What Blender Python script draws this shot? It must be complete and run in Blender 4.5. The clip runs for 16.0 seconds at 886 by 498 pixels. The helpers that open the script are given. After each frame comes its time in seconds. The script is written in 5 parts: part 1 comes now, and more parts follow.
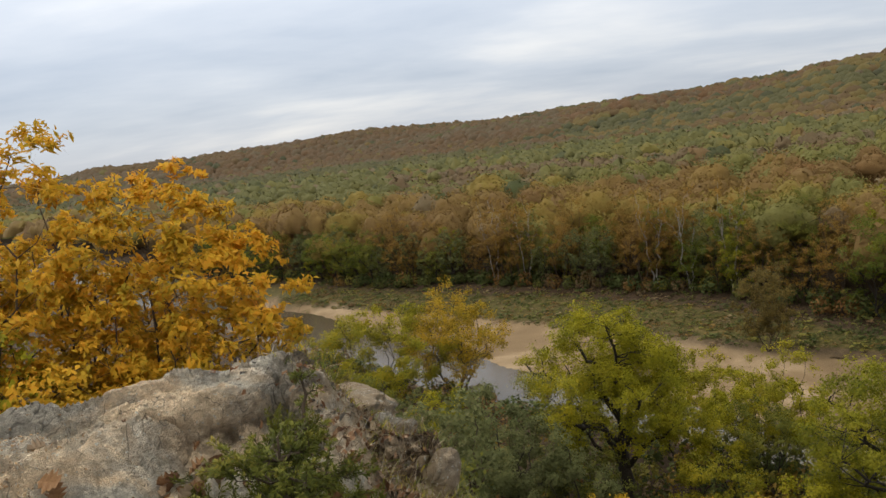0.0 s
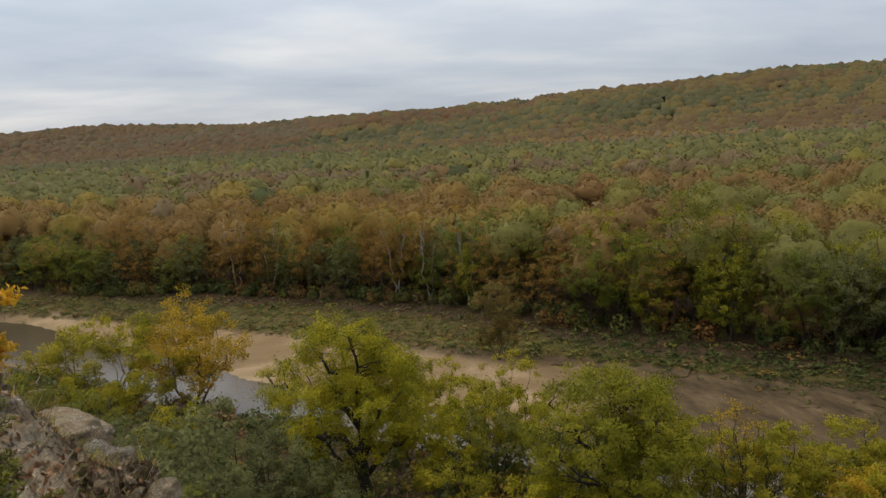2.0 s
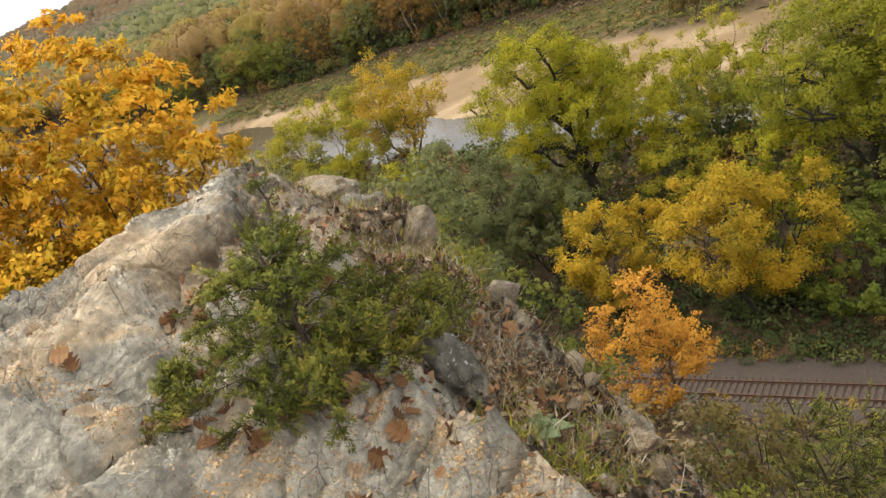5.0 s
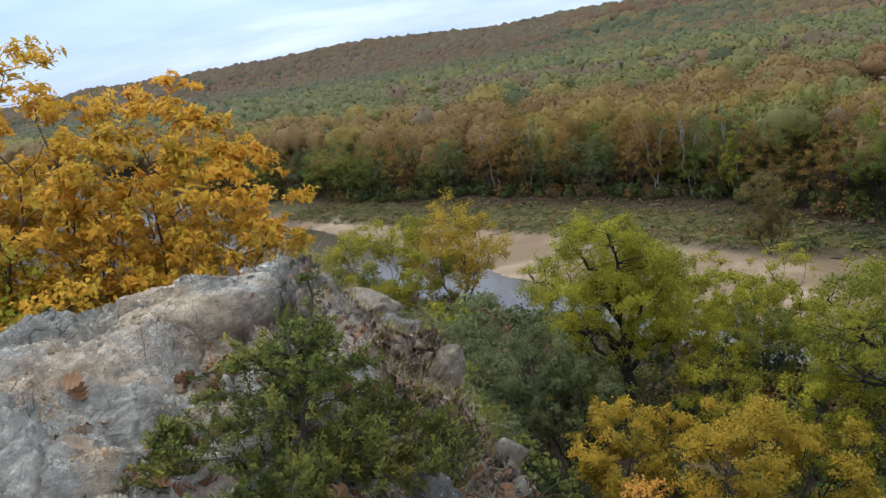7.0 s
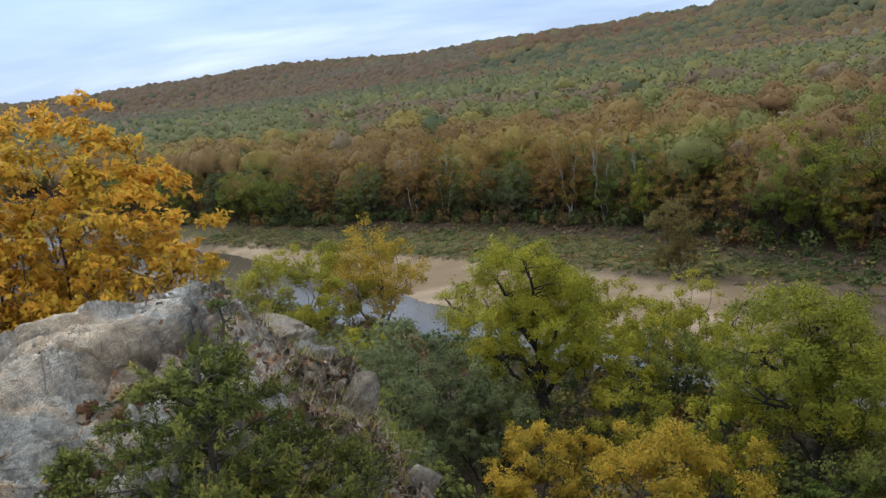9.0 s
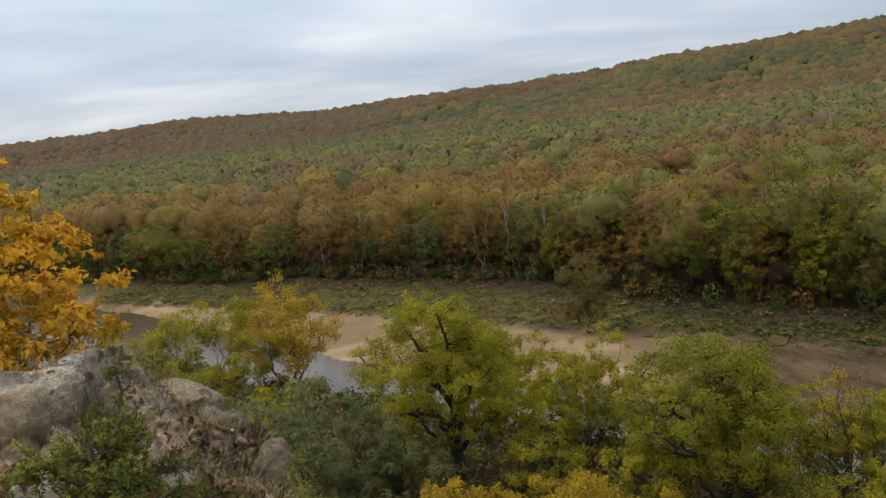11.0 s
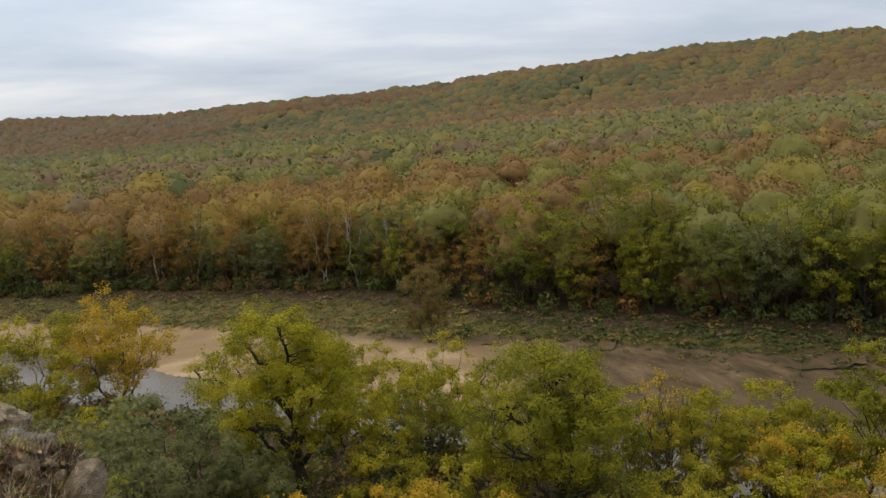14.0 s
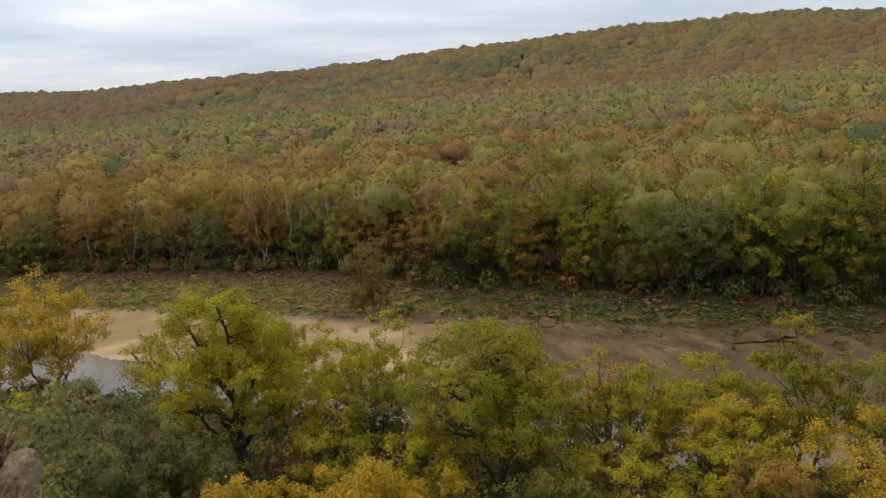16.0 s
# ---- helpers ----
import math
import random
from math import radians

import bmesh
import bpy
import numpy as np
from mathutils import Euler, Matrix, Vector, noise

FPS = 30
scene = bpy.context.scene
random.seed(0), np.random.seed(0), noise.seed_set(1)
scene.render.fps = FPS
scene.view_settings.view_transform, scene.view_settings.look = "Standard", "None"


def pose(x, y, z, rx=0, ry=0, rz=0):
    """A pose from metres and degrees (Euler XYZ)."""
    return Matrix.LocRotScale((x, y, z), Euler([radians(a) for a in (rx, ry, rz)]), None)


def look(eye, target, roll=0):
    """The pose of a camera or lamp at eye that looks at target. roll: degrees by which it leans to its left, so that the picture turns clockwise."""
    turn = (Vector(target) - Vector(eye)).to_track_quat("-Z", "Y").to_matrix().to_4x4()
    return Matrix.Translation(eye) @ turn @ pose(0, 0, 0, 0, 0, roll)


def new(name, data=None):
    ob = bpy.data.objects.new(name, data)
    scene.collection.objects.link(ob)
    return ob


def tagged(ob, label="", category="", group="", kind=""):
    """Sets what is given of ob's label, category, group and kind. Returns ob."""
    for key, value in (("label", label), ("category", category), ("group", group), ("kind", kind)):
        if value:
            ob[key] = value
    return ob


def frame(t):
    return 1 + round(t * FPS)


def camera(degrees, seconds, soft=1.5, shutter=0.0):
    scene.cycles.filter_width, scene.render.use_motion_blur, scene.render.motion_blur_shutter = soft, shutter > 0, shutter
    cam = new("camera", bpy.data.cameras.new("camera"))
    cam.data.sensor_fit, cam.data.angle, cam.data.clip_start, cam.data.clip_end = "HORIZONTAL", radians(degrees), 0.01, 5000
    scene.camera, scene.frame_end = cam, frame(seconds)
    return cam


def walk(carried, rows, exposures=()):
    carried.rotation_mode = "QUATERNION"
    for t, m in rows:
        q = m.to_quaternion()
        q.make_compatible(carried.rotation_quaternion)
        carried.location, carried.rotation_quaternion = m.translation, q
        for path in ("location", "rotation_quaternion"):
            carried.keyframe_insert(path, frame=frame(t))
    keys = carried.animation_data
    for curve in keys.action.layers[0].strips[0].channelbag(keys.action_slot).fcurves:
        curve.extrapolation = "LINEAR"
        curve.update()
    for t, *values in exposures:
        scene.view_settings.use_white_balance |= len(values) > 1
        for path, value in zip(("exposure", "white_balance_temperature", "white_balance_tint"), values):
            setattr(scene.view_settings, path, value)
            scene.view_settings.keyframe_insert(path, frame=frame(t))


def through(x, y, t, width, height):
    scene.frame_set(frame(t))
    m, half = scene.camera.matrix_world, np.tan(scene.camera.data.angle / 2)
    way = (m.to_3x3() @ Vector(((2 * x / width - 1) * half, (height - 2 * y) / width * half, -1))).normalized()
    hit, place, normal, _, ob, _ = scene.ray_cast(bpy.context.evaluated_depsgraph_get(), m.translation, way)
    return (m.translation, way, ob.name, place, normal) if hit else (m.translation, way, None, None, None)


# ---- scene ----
# camera
cam = camera(56.0, 16.0, soft=1.5)
PATH = [
    (0, 0, 0, 47, 82.423, 7.396, -0.981),
    (0.5, -0.002, 0.026, 46.988, 82.011, 6.086, -3.987),
    (1, 0.006, 0.055, 46.975, 82.436, 4.691, -8.388),
    (1.5, 0.004, 0.092, 46.975, 82.184, 4.075, -12.332),
    (2, 0.08, 0.13, 47.009, 81.503, 3.501, -18.036),
    (2.5, 0.143, 0.119, 47.017, 80.376, 2.487, -28.045),
    (3, 0.112, 0.071, 47.013, 79.626, 2.491, -33.493),
    (3.5, 0.09, 0.032, 46.998, 78.98, 3.436, -35.078),
    (4, 0.064, -0.007, 46.966, 73.236, 6.873, -22.432),
    (4.5, 0.009, -0.027, 46.963, 66.66, 17.954, -11.353),
    (5, 0.004, -0.016, 46.964, 63.861, 23.567, -9.817),
    (5.2, -0.008, -0.027, 46.963, 66.301, 22.479, -5.997),
    (7.3, 0.001, -0.095, 46.947, 76.432, 7.804, -2.099),
    (7.5, 0.004, -0.101, 46.947, 75.878, 8.34, -3.977),
    (8, 0.001, -0.117, 46.951, 75.895, 8.253, -5.279),
    (8.5, 0.004, -0.124, 46.95, 76.316, 7.734, -5.921),
    (9, 0.014, -0.115, 46.959, 77.342, 7.43, -6.69),
    (9.5, 0.034, -0.085, 46.965, 80.235, 7.129, -8.492),
    (9.7, 0.034, -0.08, 46.965, 80.585, 7.129, -9.492),
    (11.8, 0.025, 0.02, 46.955, 80.233, 6.482, -13.943),
    (12, 0.035, 0.025, 46.94, 80.178, 6.428, -14.474),
    (12.5, 0.053, 0.028, 46.935, 80.092, 6.005, -15.89),
    (13, 0.061, 0.029, 46.932, 79.843, 5.459, -17.949),
    (13.5, 0.067, 0.034, 46.927, 79.71, 5.261, -20.091),
    (14, 0.087, 0.038, 46.914, 80.043, 4.948, -23.363),
    (14.5, 0.095, 0.047, 46.913, 79.653, 4.997, -25.163),
    (15, 0.093, 0.063, 46.922, 79.021, 4.874, -26.417),
    (15.5, 0.097, 0.064, 46.913, 78.833, 4.68, -26.953),
    (16, 0.087, 0.071, 46.924, 78.243, 4.557, -27.365),
]
EXPOSURES = [(0, -0.12, 6500, 10), (1.2, -0.3, 6450, 10), (2.0, -0.3, 6500, 10), (2.6, -0.08, 6500, 10), (3.5, 0.06, 6500, 10), (4.0, 0.42, 6500, 10), (5.0, 0.8, 6500, 10), (5.6, 0.75, 6300, 10), (7.3, 0.16, 5100, 10), (8.8, 0.14, 5100, 9.5), (9.5, -0.14, 5600, 9), (10.2, -0.1, 6000, 9), (11.8, -0.2, 6300, 9), (13, -0.1, 6400, 10), (14.2, -0.06, 6450, 10), (15, 0.1, 6450, 10), (16, 0.06, 6500, 10)]
walk(cam, [(t, pose(x, y, z, a, b, c)) for t, x, y, z, a, b, c in PATH], EXPOSURES)
EYE_Z = 47.0

# ---------------------------------------------------------------- light
SUN_AZ, SUN_EL = -35.0, 42.0            # degrees to the right of +y, above the horizon


def make_world():
    world = bpy.data.worlds.new("world")
    scene.world = world
    world.use_nodes = True
    nt = world.node_tree
    nt.nodes.clear()
    N, L = nt.nodes.new, nt.links.new
    out, bg = N("ShaderNodeOutputWorld"), N("ShaderNodeBackground")
    sky = N("ShaderNodeTexSky")
    sky.sky_type, sky.sun_disc = "NISHITA", False
    sky.sun_elevation, sky.sun_rotation = radians(SUN_EL), radians(SUN_AZ)
    tc, sep = N("ShaderNodeTexCoord"), N("ShaderNodeSeparateXYZ")
    L(tc.outputs["Generated"], sep.inputs[0])

    def maths(op, a, b=None, clamp=False):
        m = N("ShaderNodeMath")
        m.operation, m.use_clamp = op, clamp
        for i, v in enumerate((a, b)):
            if v is None:
                continue
            if isinstance(v, (int, float)):
                m.inputs[i].default_value = v
            else:
                L(v, m.inputs[i])
        return m.outputs[0]

    up = maths("MAXIMUM", sep.outputs["Z"], 0.0)
    flat = maths("ADD", up, 0.14)
    com = N("ShaderNodeCombineXYZ")
    L(maths("DIVIDE", sep.outputs["X"], flat), com.inputs[0])
    L(maths("DIVIDE", sep.outputs["Y"], flat), com.inputs[1])
    # sheets of stratus, drawn out across the view
    mp = N("ShaderNodeMapping")
    mp.inputs["Rotation"].default_value = (0, 0, radians(18))
    mp.inputs["Scale"].default_value = (0.55, 0.8, 1.0)
    L(com.outputs[0], mp.inputs[0])
    n1, n2 = N("ShaderNodeTexNoise"), N("ShaderNodeTexNoise")
    for n, sc, de, ro in ((n1, 0.6, 6, 0.5), (n2, 1.7, 5, 0.55)):
        n.inputs["Scale"].default_value, n.inputs["Detail"].default_value, n.inputs["Roughness"].default_value = sc, de, ro
        L(mp.outputs[0], n.inputs["Vector"])
    n1.inputs["Distortion"].default_value = 0.5
    both = maths("ADD", maths("MULTIPLY", n1.outputs["Fac"], 0.72), maths("MULTIPLY", n2.outputs["Fac"], 0.28))
    ramp = N("ShaderNodeValToRGB")
    r = ramp.color_ramp
    r.elements[0].position, r.elements[0].color = 0.36, (0.50, 0.575, 0.69, 1)
    r.elements[1].position, r.elements[1].color = 0.64, (0.96, 0.96, 0.96, 1)
    e = r.elements.new(0.5)
    e.color = (0.67, 0.725, 0.81, 1)
    L(both, ramp.inputs[0])
    # an overcast sky is brighter overhead than at the horizon
    lum = maths("MULTIPLY", maths("ADD", maths("MULTIPLY", up, 2.2), 0.95), 0.95)
    mul = N("ShaderNodeMix")
    mul.data_type, mul.blend_type = "RGBA", "MULTIPLY"
    mul.inputs["Factor"].default_value = 1.0
    L(ramp.outputs[0], mul.inputs["A"])
    L(lum, mul.inputs["B"])
    tone = N("ShaderNodeMix")
    tone.data_type, tone.blend_type = "RGBA", "MULTIPLY"
    tone.inputs["B"].default_value = (1.08, 0.97, 0.77, 1)
    L(maths("MULTIPLY", maths("SUBTRACT", up, 0.22), 3.0, True), tone.inputs["Factor"])
    L(mul.outputs["Result"], tone.inputs["A"])
    dim = N("ShaderNodeMix")
    dim.data_type, dim.blend_type = "RGBA", "MULTIPLY"
    dim.inputs["Factor"].default_value = 1.0
    dim.inputs["B"].default_value = (0.10, 0.10, 0.10, 1)
    L(sky.outputs[0], dim.inputs["A"])
    mix = N("ShaderNodeMix")
    mix.data_type = "RGBA"
    mix.inputs["Factor"].default_value = 0.90
    L(dim.outputs["Result"], mix.inputs["A"])
    L(tone.outputs["Result"], mix.inputs["B"])
    L(mix.outputs["Result"], bg.inputs["Color"])
    bg.inputs["Strength"].default_value = 1.0
    L(bg.outputs[0], out.inputs[0])


make_world()
sun_data = bpy.data.lights.new("sun", "SUN")
sun_data.energy, sun_data.angle, sun_data.color = 1.5, radians(30), (1.0, 0.95, 0.87)
sun = new("sun", sun_data)
sun_way = Vector((math.sin(radians(SUN_AZ)) * math.cos(radians(SUN_EL)), math.cos(radians(SUN_AZ)) * math.cos(radians(SUN_EL)), math.sin(radians(SUN_EL))))
sun.matrix_world = look(sun_way * 50, (0, 0, 0))


# ---------------------------------------------------------------- materials
class Nodes:
    """A small writer of node trees."""

    def __init__(self, name):
        self.m = bpy.data.materials.new(name)
        self.m.use_nodes = True
        self.t = self.m.node_tree
        self.t.nodes.clear()
        self.out = self.n("ShaderNodeOutputMaterial")

    def n(self, kind):
        return self.t.nodes.new(kind)

    def put(self, sock, v):
        if isinstance(v, bpy.types.NodeSocket):
            self.t.links.new(v, sock)
        else:
            sock.default_value = v

    def math(self, op, a, b=0.5, clamp=False):
        m = self.n("ShaderNodeMath")
        m.operation, m.use_clamp = op, clamp
        self.put(m.inputs[0], a)
        self.put(m.inputs[1], b)
        return m.outputs[0]

    def coords(self, kind="Object"):
        return self.n("ShaderNodeTexCoord").outputs[kind]

    def place(self):
        return self.n("ShaderNodeNewGeometry").outputs["Position"]

    def island(self):
        return self.n("ShaderNodeNewGeometry").outputs["Random Per Island"]

    def each(self):
        return self.n("ShaderNodeObjectInfo").outputs["Random"]

    def noise(self, vec, scale, detail=5.0, rough=0.55, distort=0.0):
        t = self.n("ShaderNodeTexNoise")
        for k, v in (("Vector", vec), ("Scale", scale), ("Detail", detail), ("Roughness", rough), ("Distortion", distort)):
            self.put(t.inputs[k], v)
        return t.outputs["Fac"]

    def stretch(self, vec, s, rot=(0, 0, 0)):
        t = self.n("ShaderNodeMapping")
        t.inputs["Scale"].default_value, t.inputs["Rotation"].default_value = s, rot
        self.put(t.inputs["Vector"], vec)
        return t.outputs[0]

    def ramp(self, fac, stops, kind="LINEAR"):
        t = self.n("ShaderNodeValToRGB")
        r = t.color_ramp
        r.interpolation = kind
        while len(r.elements) < len(stops):
            r.elements.new(0.5)
        for e, (p, c) in zip(r.elements, stops):
            e.position = p
            e.color = (*c, 1) if not isinstance(c, (int, float)) else (c, c, c, 1)
        self.put(t.inputs[0], fac)
        return t.outputs[0]

    def mix(self, fac, a, b, blend="MIX"):
        t = self.n("ShaderNodeMix")
        t.data_type, t.blend_type = "RGBA", blend
        self.put(t.inputs["Factor"], fac)
        self.put(t.inputs["A"], a if isinstance(a, bpy.types.NodeSocket) else (*a, 1))
        self.put(t.inputs["B"], b if isinstance(b, bpy.types.NodeSocket) else (*b, 1))
        return t.outputs["Result"]

    def bump(self, height, strength=0.5, dist=0.05, normal=None):
        t = self.n("ShaderNodeBump")
        t.inputs["Strength"].default_value, t.inputs["Distance"].default_value = strength, dist
        self.put(t.inputs["Height"], height)
        if normal is not None:
            self.put(t.inputs["Normal"], normal)
        return t.outputs[0]

    def attr(self, name):
        t = self.n("ShaderNodeAttribute")
        t.attribute_name = name
        return t.outputs["Fac"]

    def surface(self, color, rough=0.8, normal=None, metal=0.0, spec=0.3):
        b = self.n("ShaderNodeBsdfPrincipled")
        self.put(b.inputs["Base Color"], color if isinstance(color, bpy.types.NodeSocket) else (*color, 1))
        self.put(b.inputs["Roughness"], rough)
        self.put(b.inputs["Metallic"], metal)
        self.put(b.inputs["Specular IOR Level"], spec)
        if normal is not None:
            self.put(b.inputs["Normal"], normal)
        self.t.links.new(b.outputs[0], self.out.inputs[0])
        return self.m

    def leaf(self, color, through=0.35, rough=0.65, spec=0.10):
        b, tr, mx = self.n("ShaderNodeBsdfPrincipled"), self.n("ShaderNodeBsdfTranslucent"), self.n("ShaderNodeMixShader")
        self.put(b.inputs["Base Color"], color)
        self.put(tr.inputs["Color"], color)
        b.inputs["Roughness"].default_value, b.inputs["Specular IOR Level"].default_value = rough, spec
        mx.inputs[0].default_value = through
        self.t.links.new(b.outputs[0], mx.inputs[1])
        self.t.links.new(tr.outputs[0], mx.inputs[2])
        self.t.links.new(mx.outputs[0], self.out.inputs[0])
        return self.m


def leaf_material(name, stops, gain=1.6, patch=0.0, through=0.42):
    """Leaves that differ one from another, and from clump to clump."""
    k = Nodes(name)
    fac = k.island()
    if patch:
        big = k.noise(k.coords("Object"), patch, 2.0)
        fac = k.math("ADD", k.math("MULTIPLY", fac, 0.36), k.math("MULTIPLY", k.math("SUBTRACT", big, 0.26), 1.12), True)
    stops = [(p, tuple(c * gain for c in rgb)) for p, rgb in stops]
    return k.leaf(k.ramp(fac, stops), through)


def bark_material(name, dark, light):
    k = Nodes(name)
    v = k.stretch(k.coords(), (6, 6, 1.2))
    f = k.noise(v, 3.0, 6.0, 0.65)
    return k.surface(k.ramp(f, [(0.3, dark), (0.7, light)]), 0.9, k.bump(f, 0.6, 0.05))


M_BARK = bark_material("bark_dark", (0.012, 0.010, 0.008), (0.05, 0.042, 0.034))
M_BARK_BROWN = bark_material("bark_brown", (0.03, 0.022, 0.015), (0.11, 0.08, 0.055))
M_BARK_PALE = bark_material("bark_pale", (0.16, 0.14, 0.12), (0.45, 0.42, 0.38))
M_WILLOW = leaf_material("leaves_yellow_green", [(0.0, (0.063, 0.073, 0.006)), (0.4, (0.157, 0.149, 0.009)), (0.75, (0.252, 0.210, 0.013)), (1.0, (0.357, 0.262, 0.015))], patch=0.22)
M_LIME = leaf_material("leaves_lime", [(0.0, (0.076, 0.086, 0.009)), (0.45, (0.172, 0.157, 0.014)), (0.8, (0.263, 0.202, 0.015)), (1.0, (0.364, 0.233, 0.015))], patch=0.22)
M_GREEN = leaf_material("leaves_green", [(0.0, (0.033, 0.050, 0.010)), (0.5, (0.083, 0.097, 0.015)), (1.0, (0.165, 0.154, 0.025))], gain=1.7, patch=0.25)
M_OLIVE = leaf_material("leaves_olive", [(0.0, (0.040, 0.048, 0.010)), (0.45, (0.095, 0.098, 0.018)), (0.8, (0.150, 0.135, 0.020)), (1.0, (0.21, 0.17, 0.025))], gain=1.65, patch=0.25)
M_MOSS = leaf_material("leaves_moss_green", [(0.0, (0.048, 0.058, 0.008)), (0.4, (0.115, 0.117, 0.010)), (0.75, (0.195, 0.175, 0.015)), (1.0, (0.30, 0.23, 0.02))], patch=0.2)
M_UMBER = leaf_material("leaves_umber", [(0.0, (0.045, 0.038, 0.014)), (0.45, (0.095, 0.072, 0.022)), (0.8, (0.15, 0.105, 0.028)), (1.0, (0.20, 0.15, 0.04))], patch=0.3)
M_GREYGREEN = leaf_material("leaves_grey_green", [(0.0, (0.042, 0.050, 0.020)), (0.5, (0.100, 0.108, 0.042)), (1.0, (0.18, 0.17, 0.066))], gain=1.45, patch=0.25)
M_GOLD = leaf_material("leaves_gold", [(0.0, (0.085, 0.072, 0.008)), (0.35, (0.19, 0.138, 0.012)), (0.7, (0.31, 0.195, 0.015)), (1.0, (0.36, 0.175, 0.021))], patch=0.3)
M_ORANGE = leaf_material("leaves_orange", [(0.0, (0.17, 0.085, 0.014)), (0.45, (0.30, 0.150, 0.022)), (0.8, (0.39, 0.20, 0.03)), (1.0, (0.46, 0.27, 0.06))], patch=0.5)
M_OAK = leaf_material("leaves_oak", [(0.0, (0.13, 0.125, 0.018)), (0.22, (0.27, 0.190, 0.018)), (0.5, (0.41, 0.238, 0.020)), (0.75, (0.43, 0.205, 0.020)), (1.0, (0.36, 0.13, 0.016))], patch=0.9, through=0.42)
M_RUST = leaf_material("leaves_rust", [(0.0, (0.075, 0.050, 0.015)), (0.4, (0.15, 0.092, 0.022)), (0.75, (0.22, 0.125, 0.028)), (1.0, (0.27, 0.18, 0.035))], patch=0.25)
k = Nodes("needles_cedar")
_f = k.math("ADD", k.math("MULTIPLY", k.attr("tip"), 0.42), k.math("ADD", k.math("MULTIPLY", k.island(), 0.30), k.math("MULTIPLY", k.math("SUBTRACT", k.noise(k.coords(), 3.2, 2.0), 0.35), 1.0)))
M_CEDAR = k.leaf(k.ramp(_f, [(0.05, (0.040, 0.048, 0.014)), (0.4, (0.085, 0.100, 0.020)), (0.7, (0.17, 0.175, 0.030)), (1.0, (0.36, 0.28, 0.05))]), 0.3)


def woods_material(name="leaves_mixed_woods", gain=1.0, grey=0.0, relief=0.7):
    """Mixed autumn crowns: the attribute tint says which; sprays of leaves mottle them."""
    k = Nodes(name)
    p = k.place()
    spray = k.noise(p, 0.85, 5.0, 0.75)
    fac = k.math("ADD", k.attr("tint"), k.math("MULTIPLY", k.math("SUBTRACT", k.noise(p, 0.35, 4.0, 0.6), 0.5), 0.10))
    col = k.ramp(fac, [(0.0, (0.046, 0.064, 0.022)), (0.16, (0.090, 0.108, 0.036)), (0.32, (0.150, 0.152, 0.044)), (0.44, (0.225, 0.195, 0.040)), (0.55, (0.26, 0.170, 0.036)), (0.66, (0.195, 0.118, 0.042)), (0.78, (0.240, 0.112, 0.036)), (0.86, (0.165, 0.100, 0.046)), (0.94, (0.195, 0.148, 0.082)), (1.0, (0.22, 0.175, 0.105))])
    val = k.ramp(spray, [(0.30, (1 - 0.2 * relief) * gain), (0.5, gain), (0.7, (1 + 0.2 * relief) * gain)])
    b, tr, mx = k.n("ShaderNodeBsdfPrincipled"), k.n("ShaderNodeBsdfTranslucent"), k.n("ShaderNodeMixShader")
    # grey tone for distance haze and bare crowns, mixed into the leaf colour
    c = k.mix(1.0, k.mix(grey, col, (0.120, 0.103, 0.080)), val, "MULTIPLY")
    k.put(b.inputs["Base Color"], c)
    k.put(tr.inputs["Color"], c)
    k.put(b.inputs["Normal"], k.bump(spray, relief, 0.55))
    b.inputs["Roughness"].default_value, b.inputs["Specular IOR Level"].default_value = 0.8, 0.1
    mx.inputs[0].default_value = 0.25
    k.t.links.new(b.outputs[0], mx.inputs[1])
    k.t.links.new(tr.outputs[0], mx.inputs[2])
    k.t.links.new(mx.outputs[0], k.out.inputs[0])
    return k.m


M_WOODS = woods_material()
# the farther woods take more grey: distance haze put into the leaf colour
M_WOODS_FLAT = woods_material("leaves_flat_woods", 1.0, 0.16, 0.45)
M_WOODS_VALE_HAZED = woods_material("leaves_vale_woods_hazed", 0.93, 0.30, 0.25)
M_WOODS_HILL_HAZED = woods_material("leaves_hill_woods_hazed", 0.74, 0.45, 0.6)


def ground_material():
    """Leaf litter, with grass on the flats, sand by the water and ballast dust."""
    k = Nodes("ground_soil")
    p = k.place()
    litter = k.ramp(k.noise(p, 1.7, 8.0, 0.7), [(0.3, (0.022, 0.016, 0.010)), (0.5, (0.052, 0.034, 0.020)), (0.7, (0.10, 0.066, 0.038))])
    grass = k.ramp(k.noise(k.stretch(p, (1, 1, 0.2)), 0.55, 9.0, 0.72), [(0.28, (0.026, 0.028, 0.008)), (0.46, (0.058, 0.052, 0.014)), (0.6, (0.105, 0.078, 0.026)), (0.75, (0.16, 0.115, 0.05))])
    dry = k.ramp(k.noise(p, 0.05, 9.0, 0.62, 0.3), [(0.3, (0.14, 0.095, 0.052)), (0.5, (0.195, 0.134, 0.076)), (0.66, (0.33, 0.245, 0.155))])
    mud = k.ramp(k.noise(k.stretch(p, (1, 0.35, 1), (0, 0, radians(45))), 0.30, 10.0, 0.72), [(0.30, (0.026, 0.018, 0.011)), (0.46, (0.064, 0.044, 0.025)), (0.58, (0.098, 0.068, 0.039)), (0.72, (0.165, 0.122, 0.077))])
    sand = k.mix(k.attr("mud"), dry, mud)
    c = k.mix(k.attr("grass"), litter, grass)
    c = k.mix(k.attr("sand"), c, sand)
    h = k.noise(p, 2.2, 8.0, 0.7)
    return k.surface(c, 0.92, k.bump(h, 0.5, 0.25), spec=0.15)


M_GROUND = ground_material()


